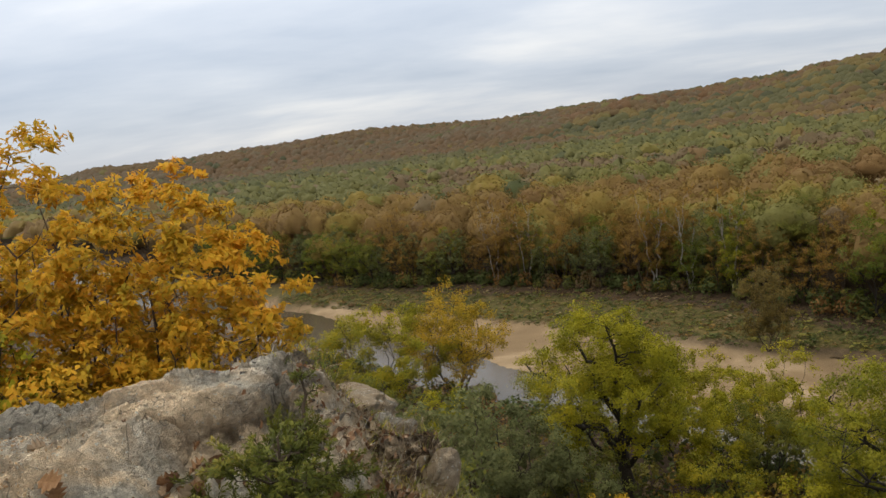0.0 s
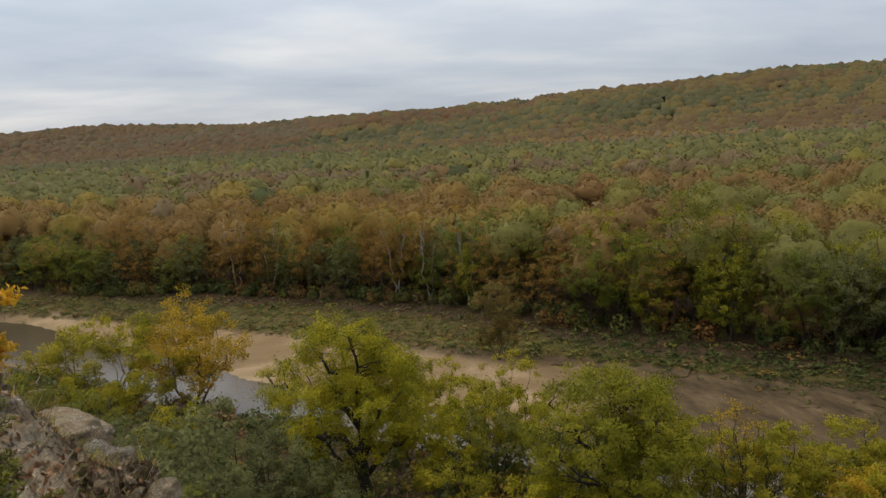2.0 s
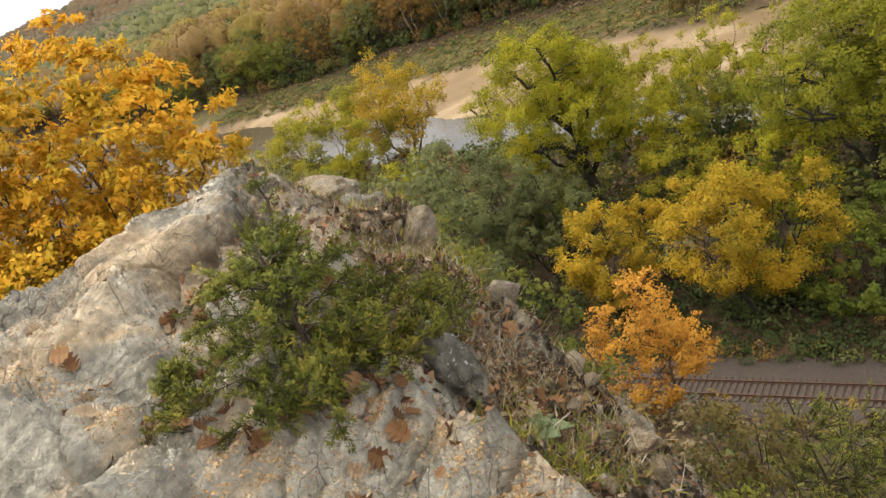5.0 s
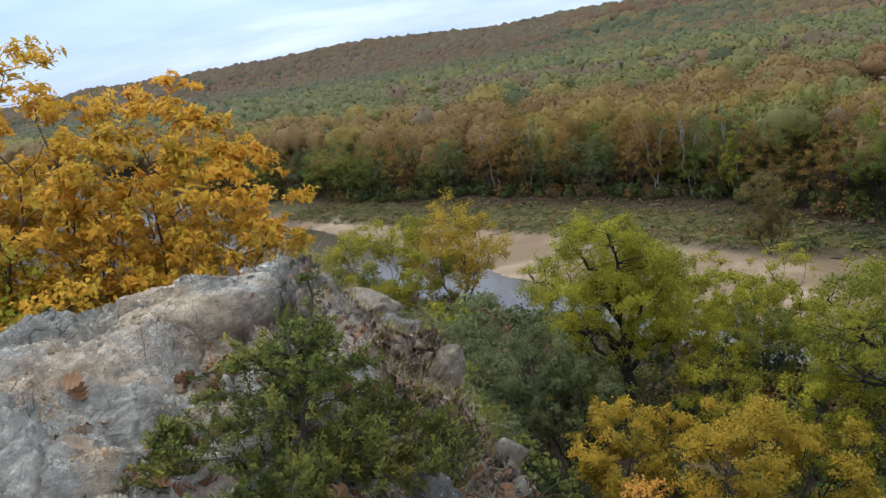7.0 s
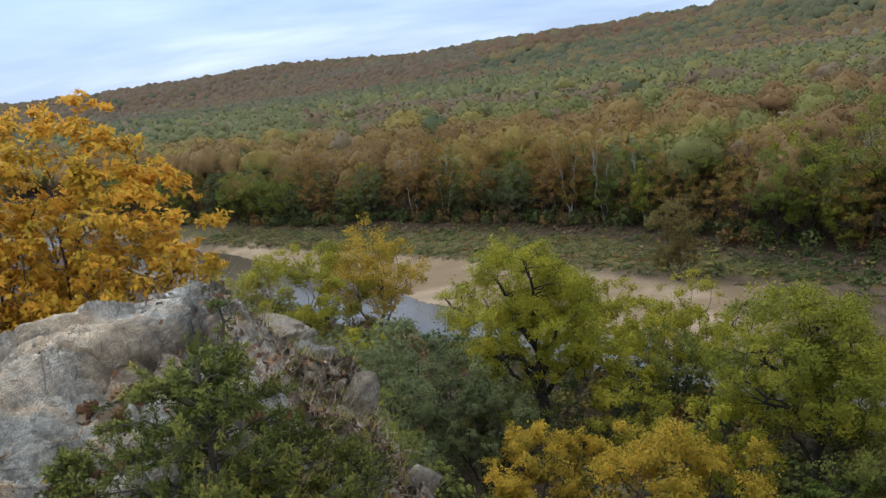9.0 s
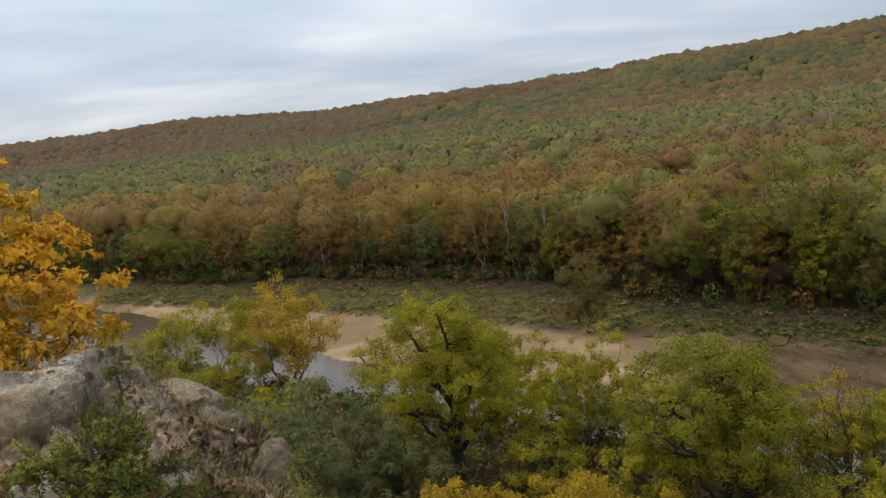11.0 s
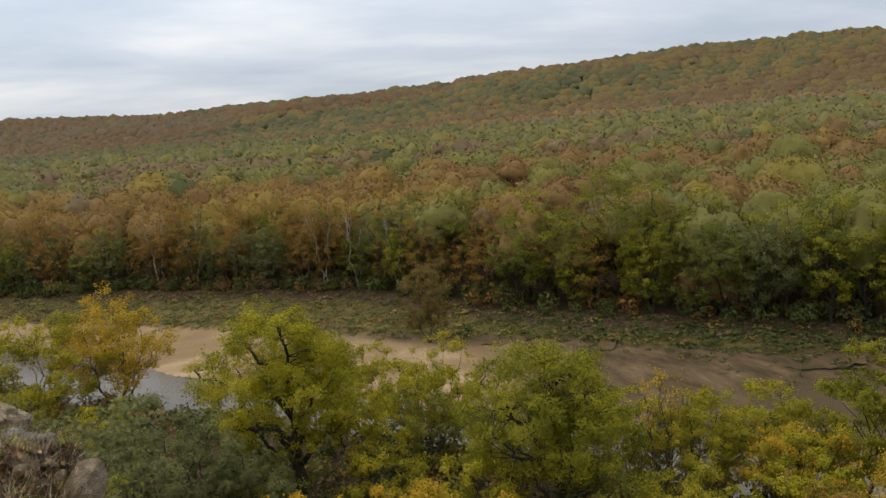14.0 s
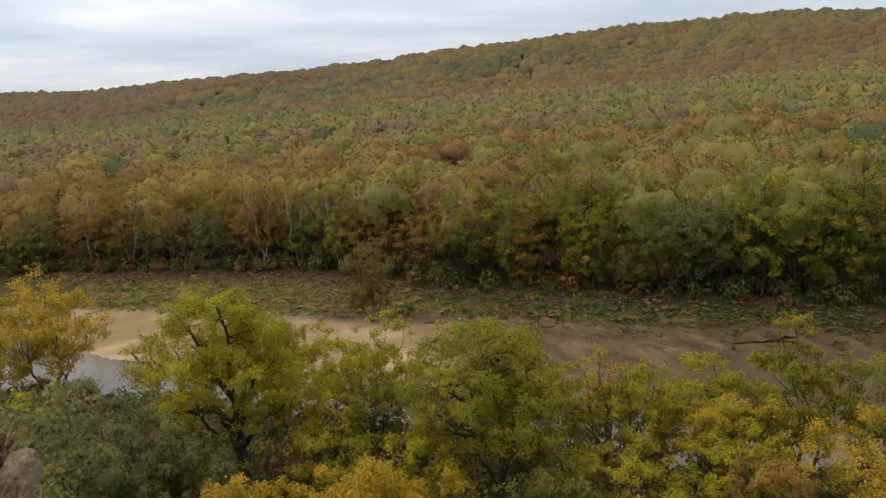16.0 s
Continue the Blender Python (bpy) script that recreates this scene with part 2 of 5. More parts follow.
def water_material():
    k = Nodes("river_water")
    p = k.place()
    h = k.noise(k.stretch(p, (0.5, 1.0, 1.0), (0, 0, radians(45))), 0.9, 4.0, 0.5)
    n = k.bump(h, 0.06, 0.04)
    c = k.ramp(k.noise(p, 0.03, 3.0), [(0.35, (0.066, 0.050, 0.032)), (0.65, (0.090, 0.068, 0.044))])
    return k.surface(c, 0.16, n, spec=0.36)


M_WATER = water_material()


def rock_material(name="limestone", warm=0.5, soil=False, gain=1.0):
    k = Nodes(name)
    p = k.place()
    big = k.noise(p, 1.5, 7.0, 0.62, 0.6)
    fine = k.noise(p, 17.0, 9.0, 0.66)
    grey = k.ramp(fine, [(0.29, (0.110, 0.100, 0.086)), (0.5, (0.205, 0.186, 0.158)), (0.71, (0.33, 0.305, 0.262))])
    buff = k.ramp(fine, [(0.28, (0.205, 0.150, 0.098)), (0.5, (0.29, 0.222, 0.152)), (0.70, (0.39, 0.31, 0.22))])
    c = k.mix(k.ramp(big, [(0.52 - warm * 0.2, 0.0), (0.66 - warm * 0.2, 1.0)]), grey, buff)
    c = k.mix(1.0, c, (gain, gain, gain), "MULTIPLY")
    streak = k.noise(k.stretch(p, (5.0, 1.3, 9.0), (0, 0, radians(-38))), 2.6, 9.0, 0.7, 0.4)
    c = k.mix(1.0, c, k.ramp(streak, [(0.28, 0.66), (0.43, 0.98), (0.66, 1.16)]), "MULTIPLY")
    spots = k.noise(p, 42.0, 2.0, 0.5)
    c = k.mix(k.ramp(spots, [(0.655, 0.0), (0.69, 0.85)]), c, (0.66, 0.65, 0.60))
    c = k.mix(k.ramp(k.noise(p, 30.0, 3.0, 0.6), [(0.27, 0.85), (0.33, 0.0)]), c, (0.05, 0.043, 0.035))
    # fine fissures that wander along the bedding, here and there: cavity shade painted as dark lines
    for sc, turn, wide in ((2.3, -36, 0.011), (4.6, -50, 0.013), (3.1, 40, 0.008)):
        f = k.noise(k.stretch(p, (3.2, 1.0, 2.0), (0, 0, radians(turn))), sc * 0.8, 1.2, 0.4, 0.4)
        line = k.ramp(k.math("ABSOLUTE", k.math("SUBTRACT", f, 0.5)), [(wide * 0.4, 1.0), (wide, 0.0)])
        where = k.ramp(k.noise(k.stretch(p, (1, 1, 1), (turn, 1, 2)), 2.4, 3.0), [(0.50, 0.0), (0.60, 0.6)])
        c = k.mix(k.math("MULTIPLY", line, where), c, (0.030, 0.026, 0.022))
    stain = k.noise(p, 3.4, 8.0, 0.75, 1.2)
    c = k.mix(k.ramp(stain, [(0.27, 0.7), (0.38, 0.0)]), c, (0.085, 0.080, 0.074))
    c = k.mix(k.ramp(k.noise(p, 2.1, 7.0, 0.7, 0.8), [(0.55, 0.0), (0.68, 0.65)]), c, (0.44, 0.42, 0.375))
    vo = k.n("ShaderNodeTexVoronoi")
    vo.feature = "DISTANCE_TO_EDGE"
    k.put(vo.inputs["Scale"], 2.6)
    wob = k.n("ShaderNodeVectorMath")
    wob.operation = "ADD"
    warp = k.n("ShaderNodeTexNoise")
    warp.inputs["Scale"].default_value = 3.0
    k.put(warp.inputs["Vector"], p)
    k.put(wob.inputs[0], k.stretch(p, (1.0, 1.9, 1.4), (0, 0, radians(28))))
    k.put(wob.inputs[1], warp.outputs["Color"])
    k.put(vo.inputs["Vector"], wob.outputs[0])
    crack = k.ramp(vo.outputs["Distance"], [(0.0, 0.0), (0.030, 1.0)])
    c = k.mix(k.math("MULTIPLY", k.math("SUBTRACT", 1.0, crack), k.ramp(big, [(0.4, 0.25), (0.6, 0.0)])), c, (0.05, 0.046, 0.04))
    if soil:
        dirt = k.ramp(k.noise(p, 22.0, 8.0, 0.8), [(0.3, (0.018, 0.012, 0.007)), (0.5, (0.058, 0.036, 0.021)), (0.68, (0.13, 0.09, 0.058))])
        m = k.math("MULTIPLY", k.attr("soil"), k.ramp(k.noise(p, 6.0, 6.0, 0.7), [(0.36, 0.25), (0.5, 1.0)]))
        c = k.mix(m, c, dirt)
    n = k.bump(k.noise(p, 45.0, 8.0, 0.75), 0.9, 0.025)
    n = k.bump(k.noise(k.stretch(p, (1, 1, 3.0)), 9.0, 9.0, 0.72), 1.0, 0.11, n)
    n = k.bump(streak, 0.8, 0.08, n)
    return k.surface(c, 0.88, n, spec=0.2)


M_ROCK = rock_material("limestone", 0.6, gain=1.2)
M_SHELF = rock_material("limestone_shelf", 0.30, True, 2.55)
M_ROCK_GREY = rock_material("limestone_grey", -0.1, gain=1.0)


# ---------------------------------------------------------------- meshes
def quads_mesh(name, verts, quads, material, smooth=False, floats=None, normals=None):
    me = bpy.data.meshes.new(name)
    v = np.asarray(verts, np.float32).reshape(-1, 3)
    q = np.asarray(quads, np.int32).reshape(-1, 4)
    me.vertices.add(len(v))
    me.vertices.foreach_set("co", v.ravel())
    me.loops.add(q.size)
    me.loops.foreach_set("vertex_index", q.ravel())
    me.polygons.add(len(q))
    me.polygons.foreach_set("loop_start", np.arange(0, q.size, 4, dtype=np.int32))
    if smooth:
        me.polygons.foreach_set("use_smooth", np.ones(len(q), bool))
    me.update(calc_edges=True)
    for key, values in (floats or {}).items():
        a = me.attributes.new(key, "FLOAT", "POINT")
        a.data.foreach_set("value", np.asarray(values, np.float32).ravel())
    if normals is not None:                     # leaves are shaded with the roundness of their clump
        a = me.attributes.new("custom_normal", "FLOAT_VECTOR", "POINT")
        a.data.foreach_set("vector", np.asarray(normals, np.float32).ravel())
    me.materials.append(material)
    return me


def part(name, me, parent, label=""):
    ob = new(name, me)
    ob.parent = parent
    if label:
        tagged(ob, label)
    return ob


def empty(name, at, label, category, group=""):
    ob = new(name)
    ob.empty_display_size = 0.2
    ob.location = at
    return tagged(ob, label, category, group)


def unit(v):
    return v / (np.linalg.norm(v, axis=-1, keepdims=True) + 1e-9)


def leaf_quads(rng, centres, normals, size, aspect=0.6, bend=0.25, wild=0.7, soft=0.75):
    """One bent rhombic leaf or spray at each centre; wild: how far it turns from its normal; soft: how far it is shaded as its clump is."""
    n = len(centres)
    out = unit(normals)
    nor = unit(out + wild * rng.normal(size=(n, 3)))
    nor = nor * np.where((nor * out).sum(1) < 0, -1, 1)[:, None]
    a = unit(np.cross(nor, rng.normal(size=(n, 3))))
    b = np.cross(nor, a)
    s = (size * rng.uniform(0.6, 1.35, n))[:, None]
    tip = centres + a * s * 0.5 - nor * s * bend * 0.5
    tail = centres - a * s * 0.5 - nor * s * bend * 0.5
    l, r = centres + b * s * 0.5 * aspect, centres - b * s * 0.5 * aspect
    v = np.stack([tail, r, tip, l], 1).reshape(-1, 3)
    shade = np.repeat(unit(out * soft + nor * (1 - soft)), 4, axis=0)
    return v, np.arange(4 * n).reshape(-1, 4), shade


def tube(points, radii, sides=6):
    """A tapered limb along the points."""
    p = np.asarray(points, float)
    d = unit(np.gradient(p, axis=0))
    ref = np.array([0.3, 0.9, 0.2])
    a = unit(np.cross(d, ref))
    b = np.cross(d, a)
    t = np.linspace(0, 2 * np.pi, sides, endpoint=False)
    ring = a[:, None] * np.cos(t)[None, :, None] + b[:, None] * np.sin(t)[None, :, None]
    v = p[:, None] + ring * np.asarray(radii)[:, None, None]
    m = len(p)
    q = [[i * sides + j, i * sides + (j + 1) % sides, (i + 1) * sides + (j + 1) % sides, (i + 1) * sides + j] for i in range(m - 1) for j in range(sides)]
    return v.reshape(-1, 3), np.array(q)


class Pile:
    """Gathers limbs into one mesh."""

    def __init__(self):
        self.v, self.q, self.k = [], [], 0

    def add(self, v, q):
        self.v.append(v)
        self.q.append(q + self.k)
        self.k += len(v)

    def arrays(self):
        return np.concatenate(self.v), np.concatenate(self.q)


def limb(rng, a, b, sag=0.12, steps=7, wander=0.05):
    """A crooked line from a to b."""
    a, b = np.asarray(a, float), np.asarray(b, float)
    t = np.linspace(0, 1, steps)[:, None]
    length = np.linalg.norm(b - a)
    p = a + (b - a) * t
    p[:, 2] += (np.sin(np.pi * t[:, 0]) * sag * length)
    w = rng.normal(size=(steps, 3)) * wander * length * np.sin(np.pi * t)
    return p + w


def broad_tree(seed, height, radius, crown_from=0.3, clumps=26, leaves=7000, leaf=0.3, trunk=0.35, stems=1, lean=(0, 0), top=0.5, density=1.0, hollow=0.25, squash=0.8, clump=0.36, aspect=0.62, twigs=2, loose=1.0, limbs=6):
    """Trunk and crown arrays of a broadleaf tree at the origin: stems fork into crooked limbs, these into boughs, and every bough ends in a loose cloud of leafy sprays."""
    rng = np.random.default_rng(seed)
    wood = Pile()
    cz0, cz1 = height * crown_from, height
    cc = np.array([lean[0], lean[1], (cz0 + cz1) / 2])
    half = (cz1 - cz0) / 2
    egg = np.array([radius, radius, half])
    # where the boughs end: spread evenly over an uneven outline, fewer of them deep inside
    i = np.arange(clumps) + 0.5
    zz, ph = 1 - 1.8 * i / clumps, i * 2.399963 + rng.uniform(0, 6.28)
    u = np.stack([np.sqrt(np.clip(1 - zz * zz, 0, 1)) * np.cos(ph), np.sqrt(np.clip(1 - zz * zz, 0, 1)) * np.sin(ph), zz], 1)
    u = unit(u + rng.normal(size=u.shape) * 0.22)
    lobes = unit(rng.normal(size=(8, 3)) + np.array([0, 0, 0.25]))
    out = 0.70 + 0.34 * np.clip((np.max(u @ lobes.T, axis=1) - 0.5) / 0.5, 0, 1)
    rr = out * np.where(rng.uniform(0, 1, clumps) < 0.68, rng.uniform(0.78, 1.0, clumps), rng.uniform(hollow, 0.8, clumps))
    wide = 1.0 - 0.45 * np.clip(u[:, 2], 0, 1) * (1 - top) - 0.25 * np.clip(-u[:, 2], 0, 1)
    cen = cc + u * rr[:, None] * egg * np.stack([wide, wide, np.ones(clumps)], 1)
    size = min(radius, half * 1.3) * clump * rng.uniform(0.6, 1.35, clumps)
    # stems, and the limbs that part from them
    ways = []
    picks = [int(np.argmax(np.abs(cen[:, 0] - cc[0])))]
    for _ in range(min(limbs * stems, clumps) - 1):
        far = np.min(np.linalg.norm((cen[:, None] - cen[picks][None]) / egg, axis=-1), axis=1)
        picks.append(int(np.argmax(far)))
    forks = []
    for k in range(stems):
        ang = 6.28 * k / stems + rng.uniform(-0.7, 0.7)
        way = np.array([math.cos(ang), math.sin(ang), 0])
        foot = way * trunk * (0.9 if stems > 1 else 0)
        tip = np.array([lean[0] * 0.6, lean[1] * 0.6, height * (crown_from + 0.17)]) + way * radius * (0.30 if stems > 1 else 0.05)
        p = limb(rng, foot - np.array([0, 0, 0.5]), tip, 0.0, 8, 0.03)
        r0 = trunk / (stems ** 0.5)
        wood.add(*tube(p, np.linspace(r0 * 1.15, r0 * 0.55, 8), 8))
        forks.append((p, r0, tip))
        ways += [(q, r0 * 0.5) for q in p[4:]]
    for k in picks:
        c = cen[k]
        p, r0, tip = min(forks, key=lambda f: np.linalg.norm(f[2][:2] - c[:2]) + rng.uniform(0, 0.3) * radius)
        j = int(np.clip(np.searchsorted(p[:, 2], c[2] - 0.8 * np.linalg.norm(c[:2] - p[-1, :2]) - 0.08 * height), 3, 7))
        q = limb(rng, p[j], c, 0.05, 9, 0.045)
        r1 = r0 * 0.52 * rng.uniform(0.75, 1.05)
        rads = np.linspace(r1, r1 * 0.25, 9)
        wood.add(*tube(q, rads, 5))
        ways += list(zip(q[2:], rads[2:]))
    nodes, thick = np.array([w[0] for w in ways]), np.array([w[1] for w in ways])
    for c, s in zip(cen, size):
        gap = np.linalg.norm(nodes - c, axis=1) + 0.8 * np.clip(nodes[:, 2] - c[2], 0, None)
        k = int(np.argmin(np.where(gap < 0.12 * radius, 9e9, gap)))
        r1 = thick[k] * 0.55
        q = limb(rng, nodes[k], c, 0.06, 5, 0.07)
        wood.add(*tube(q, np.linspace(r1, r1 * 0.25, 5), 4))
        for _ in range(twigs):
            e = c + unit(rng.normal(size=3) + np.array([0, 0, 0.3])) * s * 0.95
            wood.add(*tube(limb(rng, q[3], e, 0.02, 3, 0.08), np.linspace(r1 * 0.35, r1 * 0.08, 3), 3))
    # sprays about each bough's end, leaves about each spray
    per = np.maximum(8, (leaves * density * size ** 2 / (size ** 2).sum()).astype(int))
    which = np.repeat(np.arange(clumps), per)
    many = 9
    spray = unit(rng.normal(size=(clumps, many, 3)) + np.array([0, 0, 0.25])) * (0.25 + 0.60 * rng.uniform(0, 1, (clumps, many, 1)))
    off = spray[which, rng.integers(many, size=len(which))] + rng.normal(size=(len(which), 3)) * 0.17 * loose
    pos = cen[which] + off * size[which][:, None] * np.array([1, 1, squash])
    nor = off * 0.9 + np.array([0, 0, 0.55]) + 0.45 * unit(pos - cc)
    return wood.arrays(), leaf_quads(rng, pos, nor, leaf, aspect, 0.3, 0.6, 0.72)


def leaf_mesh(name, crown, material):
    return quads_mesh(name, crown[0], crown[1], material, normals=crown[2])


def plant(name, at, wood, crown, bark, leaves, label, category="tree", group="", turn=0.0):
    top = empty(name, at, label, category, group)
    top.rotation_euler[2] = turn
    part("trunk", quads_mesh("trunk", *wood, bark, True), top)
    part("crown", leaf_mesh("crown", crown, leaves), top)
    return top


# ---------------------------------------------------------------- the lie of the land
R2 = math.sqrt(0.5)
NEAR_EDGE = ((-700, -300, -200, -109, -60, 0, 60, 200, 700), (190, 137, 121, 105, 101, 93, 86, 75, 60))
FAR_EDGE = ((-700, -400, -300, -211, -150, -104, -60, -20, -5, 3, 12, 44, 100, 200, 700), (230, 175, 160, 146, 134, 122, 114, 114, 120, 134, 137, 137, 136, 130, 115))
WOOD_EDGE = ((-700, -400, -269, -193, -152, -100, -40, 4, 33, 100, 200, 700), (235, 186, 169, 170, 176, 177, 159, 153.5, 147, 145, 143, 130))
GRASS_EDGE = ((-700, -250, -200, -137, -80, -38, -6, 14, 40, 200, 700), (215, 152, 150, 150, 147.5, 147, 144, 144, 142, 139, 125))
SKYLINE = ((-60, -40, -24.5, -22, -15.7, -9.8, -3.6, 4.8, 10.5, 18.2, 23.6, 27, 33.5, 39.6, 50.2, 55, 62.3, 90), (0.9, 0.8, 0.62, 1.02, 0.95, 1.12, 1.30, 0.86, 1.12, 1.15, 1.4, 1.72, 1.92, 2.28, 2.29, 1.69, 1.27, 1.0))
HILL_FOOT = ((-60, -25, -10, 1.5, 13, 27, 35, 43, 54, 62, 90), (2100, 2100, 1950, 1650, 1300, 1050, 1050, 1120, 1050, 1000, 1000))
BLUFF = ((-900, -60, -8, 1.0, 3.2, 5.5, 20, 36, 40, 52, 62), (60, 50, 45.4, 44.6, 42.6, 36, 26, 5.0, 4.0, 4.0, 3.8))


def ramp01(x, a, b):
    t = np.clip((x - a) / (b - a), 0, 1)
    return t * t * (3 - 2 * t)


def waves(x, y, scale, seed=0):
    """A cheap smooth unevenness between about -1 and 1."""
    r = np.random.default_rng(seed)
    z = 0
    for i in range(5):
        a, ph = r.uniform(0, 6.28), r.uniform(0, 6.28)
        k = (1.0 + 0.55 * i) / scale
        z = z + np.sin((x * math.cos(a) + y * math.sin(a)) * k + ph) * (0.5 / (1 + 0.5 * i))
    return z


def land(x, y):
    """Height, and how grassy and how sandy the ground is."""
    x, y = np.asarray(x, float), np.asarray(y, float)
    n, s = (x + y) * R2, (x - y) * R2
    w1 = waves(x, y, 9, 1) * 1.2 + waves(x, y, 3, 2) * 0.4
    ne, fe, te = np.interp(s, *NEAR_EDGE) + w1, np.interp(s, *FAR_EDGE) + w1, np.interp(s, *WOOD_EDGE) + waves(x, y, 14, 3) * 1.5
    bluff = np.interp(n, *BLUFF) + waves(x, y, 6, 4) * 0.8 * ramp01(n, 6, 12) * (1 - ramp01(n, 30, 36))
    bank = np.interp(n - ne, (-30, -9, -2, 0, 4, 12), (3.8, 3.0, 0.9, -0.05, -0.8, -2.0))
    z = np.where(n < ne - 30, bluff, bank)
    g0 = np.interp(s, *GRASS_EDGE) + waves(x, y, 6, 8) * 1.2 + waves(x, y, 2.0, 10) * 0.7          # where grass takes over from sand
    up = np.where(n < fe, np.clip((n - fe) * 0.2, -2, 0), 0)
    t = np.clip((n - fe) / np.maximum(g0 - fe, 2), 0, 1)
    sandz = 0.12 + 1.1 * t + 0.08 * waves(x, y, 5, 5)
    far = np.where(n < fe, up, np.where(n < g0, sandz, 0))
    far = np.where(n >= g0, 1.25 + np.clip((n - g0) / np.maximum(te - g0, 4), 0, 1.2) * 1.2 + 0.35 * ramp01(n, g0, g0 + 0.8) + 0.18 * waves(x, y, 4, 6), far)
    step = ramp01(n, te - 2.5, te + 0.5)
    far = np.where(n > te - 2.5, (1 - step) * far + step * 3.6, far)
    mid = (ne + fe) / 2
    z = np.where(n > mid, far, z)
    d = np.hypot(x, y)
    az = np.degrees(np.arctan2(x, y))
    foot = np.interp(az, *HILL_FOOT)
    ridge = foot + 850
    top = EYE_Z + ridge * np.tan(np.radians(np.interp(az, *SKYLINE))) - 15
    rise = np.clip((d - foot) / (ridge - foot), 0, 1)
    hill = (top - 4) * (0.35 * rise + 0.65 * rise * rise * (3 - 2 * rise)) + waves(x, y, 150, 7) * 17 * np.sin(np.pi * rise) ** 2
    hill = np.where(d > ridge, (top - 4) * (1 - 0.25 * ramp01(d, ridge, ridge + 1500)), hill)
    z = z + np.where(n > te + 100, hill, 0)
    grass = ramp01(n, g0 - 0.5, g0 + 1.0) * (1 - ramp01(n, te - 8, te - 4)) * (1 - 0.75 * ramp01(s, -5, 30))
    sand = np.where((n > mid) & (n <= g0), 1.0, 0.0) + np.where((n > ne - 3) & (n <= mid), 0.7, 0.0)
    strip = (1 - ramp01(g0 - n, 1.5, 5.5 + 2.5 * waves(x, y, 7, 12))) * ramp01(s, -110, -70)
    mud = strip + ramp01(s, -58, -24) + 0.5 * ramp01(waves(x, y, 16, 9), 0.2, 0.9) * ramp01(s, -150, -60)
    return z, grass, sand, np.clip(mud, 0, 1)


def make_ground():
    az = np.radians(np.concatenate([np.arange(-42, 80, 0.5), np.arange(80, 318, 4.0)]))
    rad = np.concatenate([[0.4], np.arange(1.5, 40, 1.3), np.arange(40, 92, 1.6), np.arange(92, 250, 1.2), 250 * 1.035 ** np.arange(0, 80)])
    A, D = np.meshgrid(az, rad, indexing="ij")
    x, y = np.sin(A) * D, np.cos(A) * D
    z, grass, sand, mud = land(x, y)
    # the outcrop stands on the bluff: keep the soil under it
    near = (np.hypot(x + 0.8, y - 3.0) < 5.5) & (y > -1.0) & (x > -4.2)
    z = np.where(near, np.minimum(z, 43.0), z)
    na, nr = len(az), len(rad)
    i, j = np.meshgrid(np.arange(na), np.arange(nr - 1), indexing="ij")
    k = (i + 1) % na
    q = np.stack([i * nr + j, i * nr + j + 1, k * nr + j + 1, k * nr + j], -1).reshape(-1, 4)
    me = quads_mesh("ground", np.stack([x, y, z], -1), q, M_GROUND, True, {"grass": grass, "sand": sand, "mud": mud})
    tagged(new("ground", me), "river valley ground of soil, grass and sand", "ground", kind="structure")


make_ground()


def make_river():
    s = np.linspace(-760, 760, 120)
    ne, fe = np.interp(s, *NEAR_EDGE) - 9, np.interp(s, *FAR_EDGE) + 6
    rows = []
    for f in np.linspace(0, 1, 6):
        n = ne + (fe - ne) * f
        rows.append(np.stack([(n + s) * R2, (n - s) * R2, np.zeros_like(s)], -1))
    v = np.stack(rows, 0)
    i, j = np.meshgrid(np.arange(5), np.arange(len(s) - 1), indexing="ij")
    m = len(s)
    q = np.stack([i * m + j, i * m + j + 1, (i + 1) * m + j + 1, (i + 1) * m + j], -1)
    tagged(new("water", quads_mesh("water", v, q, M_WATER, True)), "muddy brown river water with soft sky reflections", "river", kind="structure")


make_river()


# ---------------------------------------------------------------- far woods
def crown_templates(seed, count, quads, size, low=-0.25):
    """Unit crowns as shells of sprays, a little lumpy: places, normals, faces."""
    rng = np.random.default_rng(seed)
    P, M = [], []
    for _ in range(count):
        u = unit(rng.normal(size=(quads * 4, 3)))
        u = u[u[:, 2] > low][:quads]
        while len(u) < quads:
            u = np.concatenate([u, np.abs(u)])[:quads]
        lobes = unit(rng.normal(size=(7, 3)) + np.array([0, 0, 0.5]))
        bulge = np.max(u @ lobes.T, axis=1)
        r = (0.62 + 0.42 * np.clip((bulge - 0.4) / 0.6, 0, 1)) * rng.uniform(0.82, 1.08, len(u))
        v, _, nor = leaf_quads(rng, u * r[:, None], u + np.array([0, 0, 0.35]), size, 0.8, 0.3, 0.5, 0.85)
        P.append(v)
        M.append(nor)
    return np.stack(P), np.stack(M), np.arange(4 * quads).reshape(-1, 4)


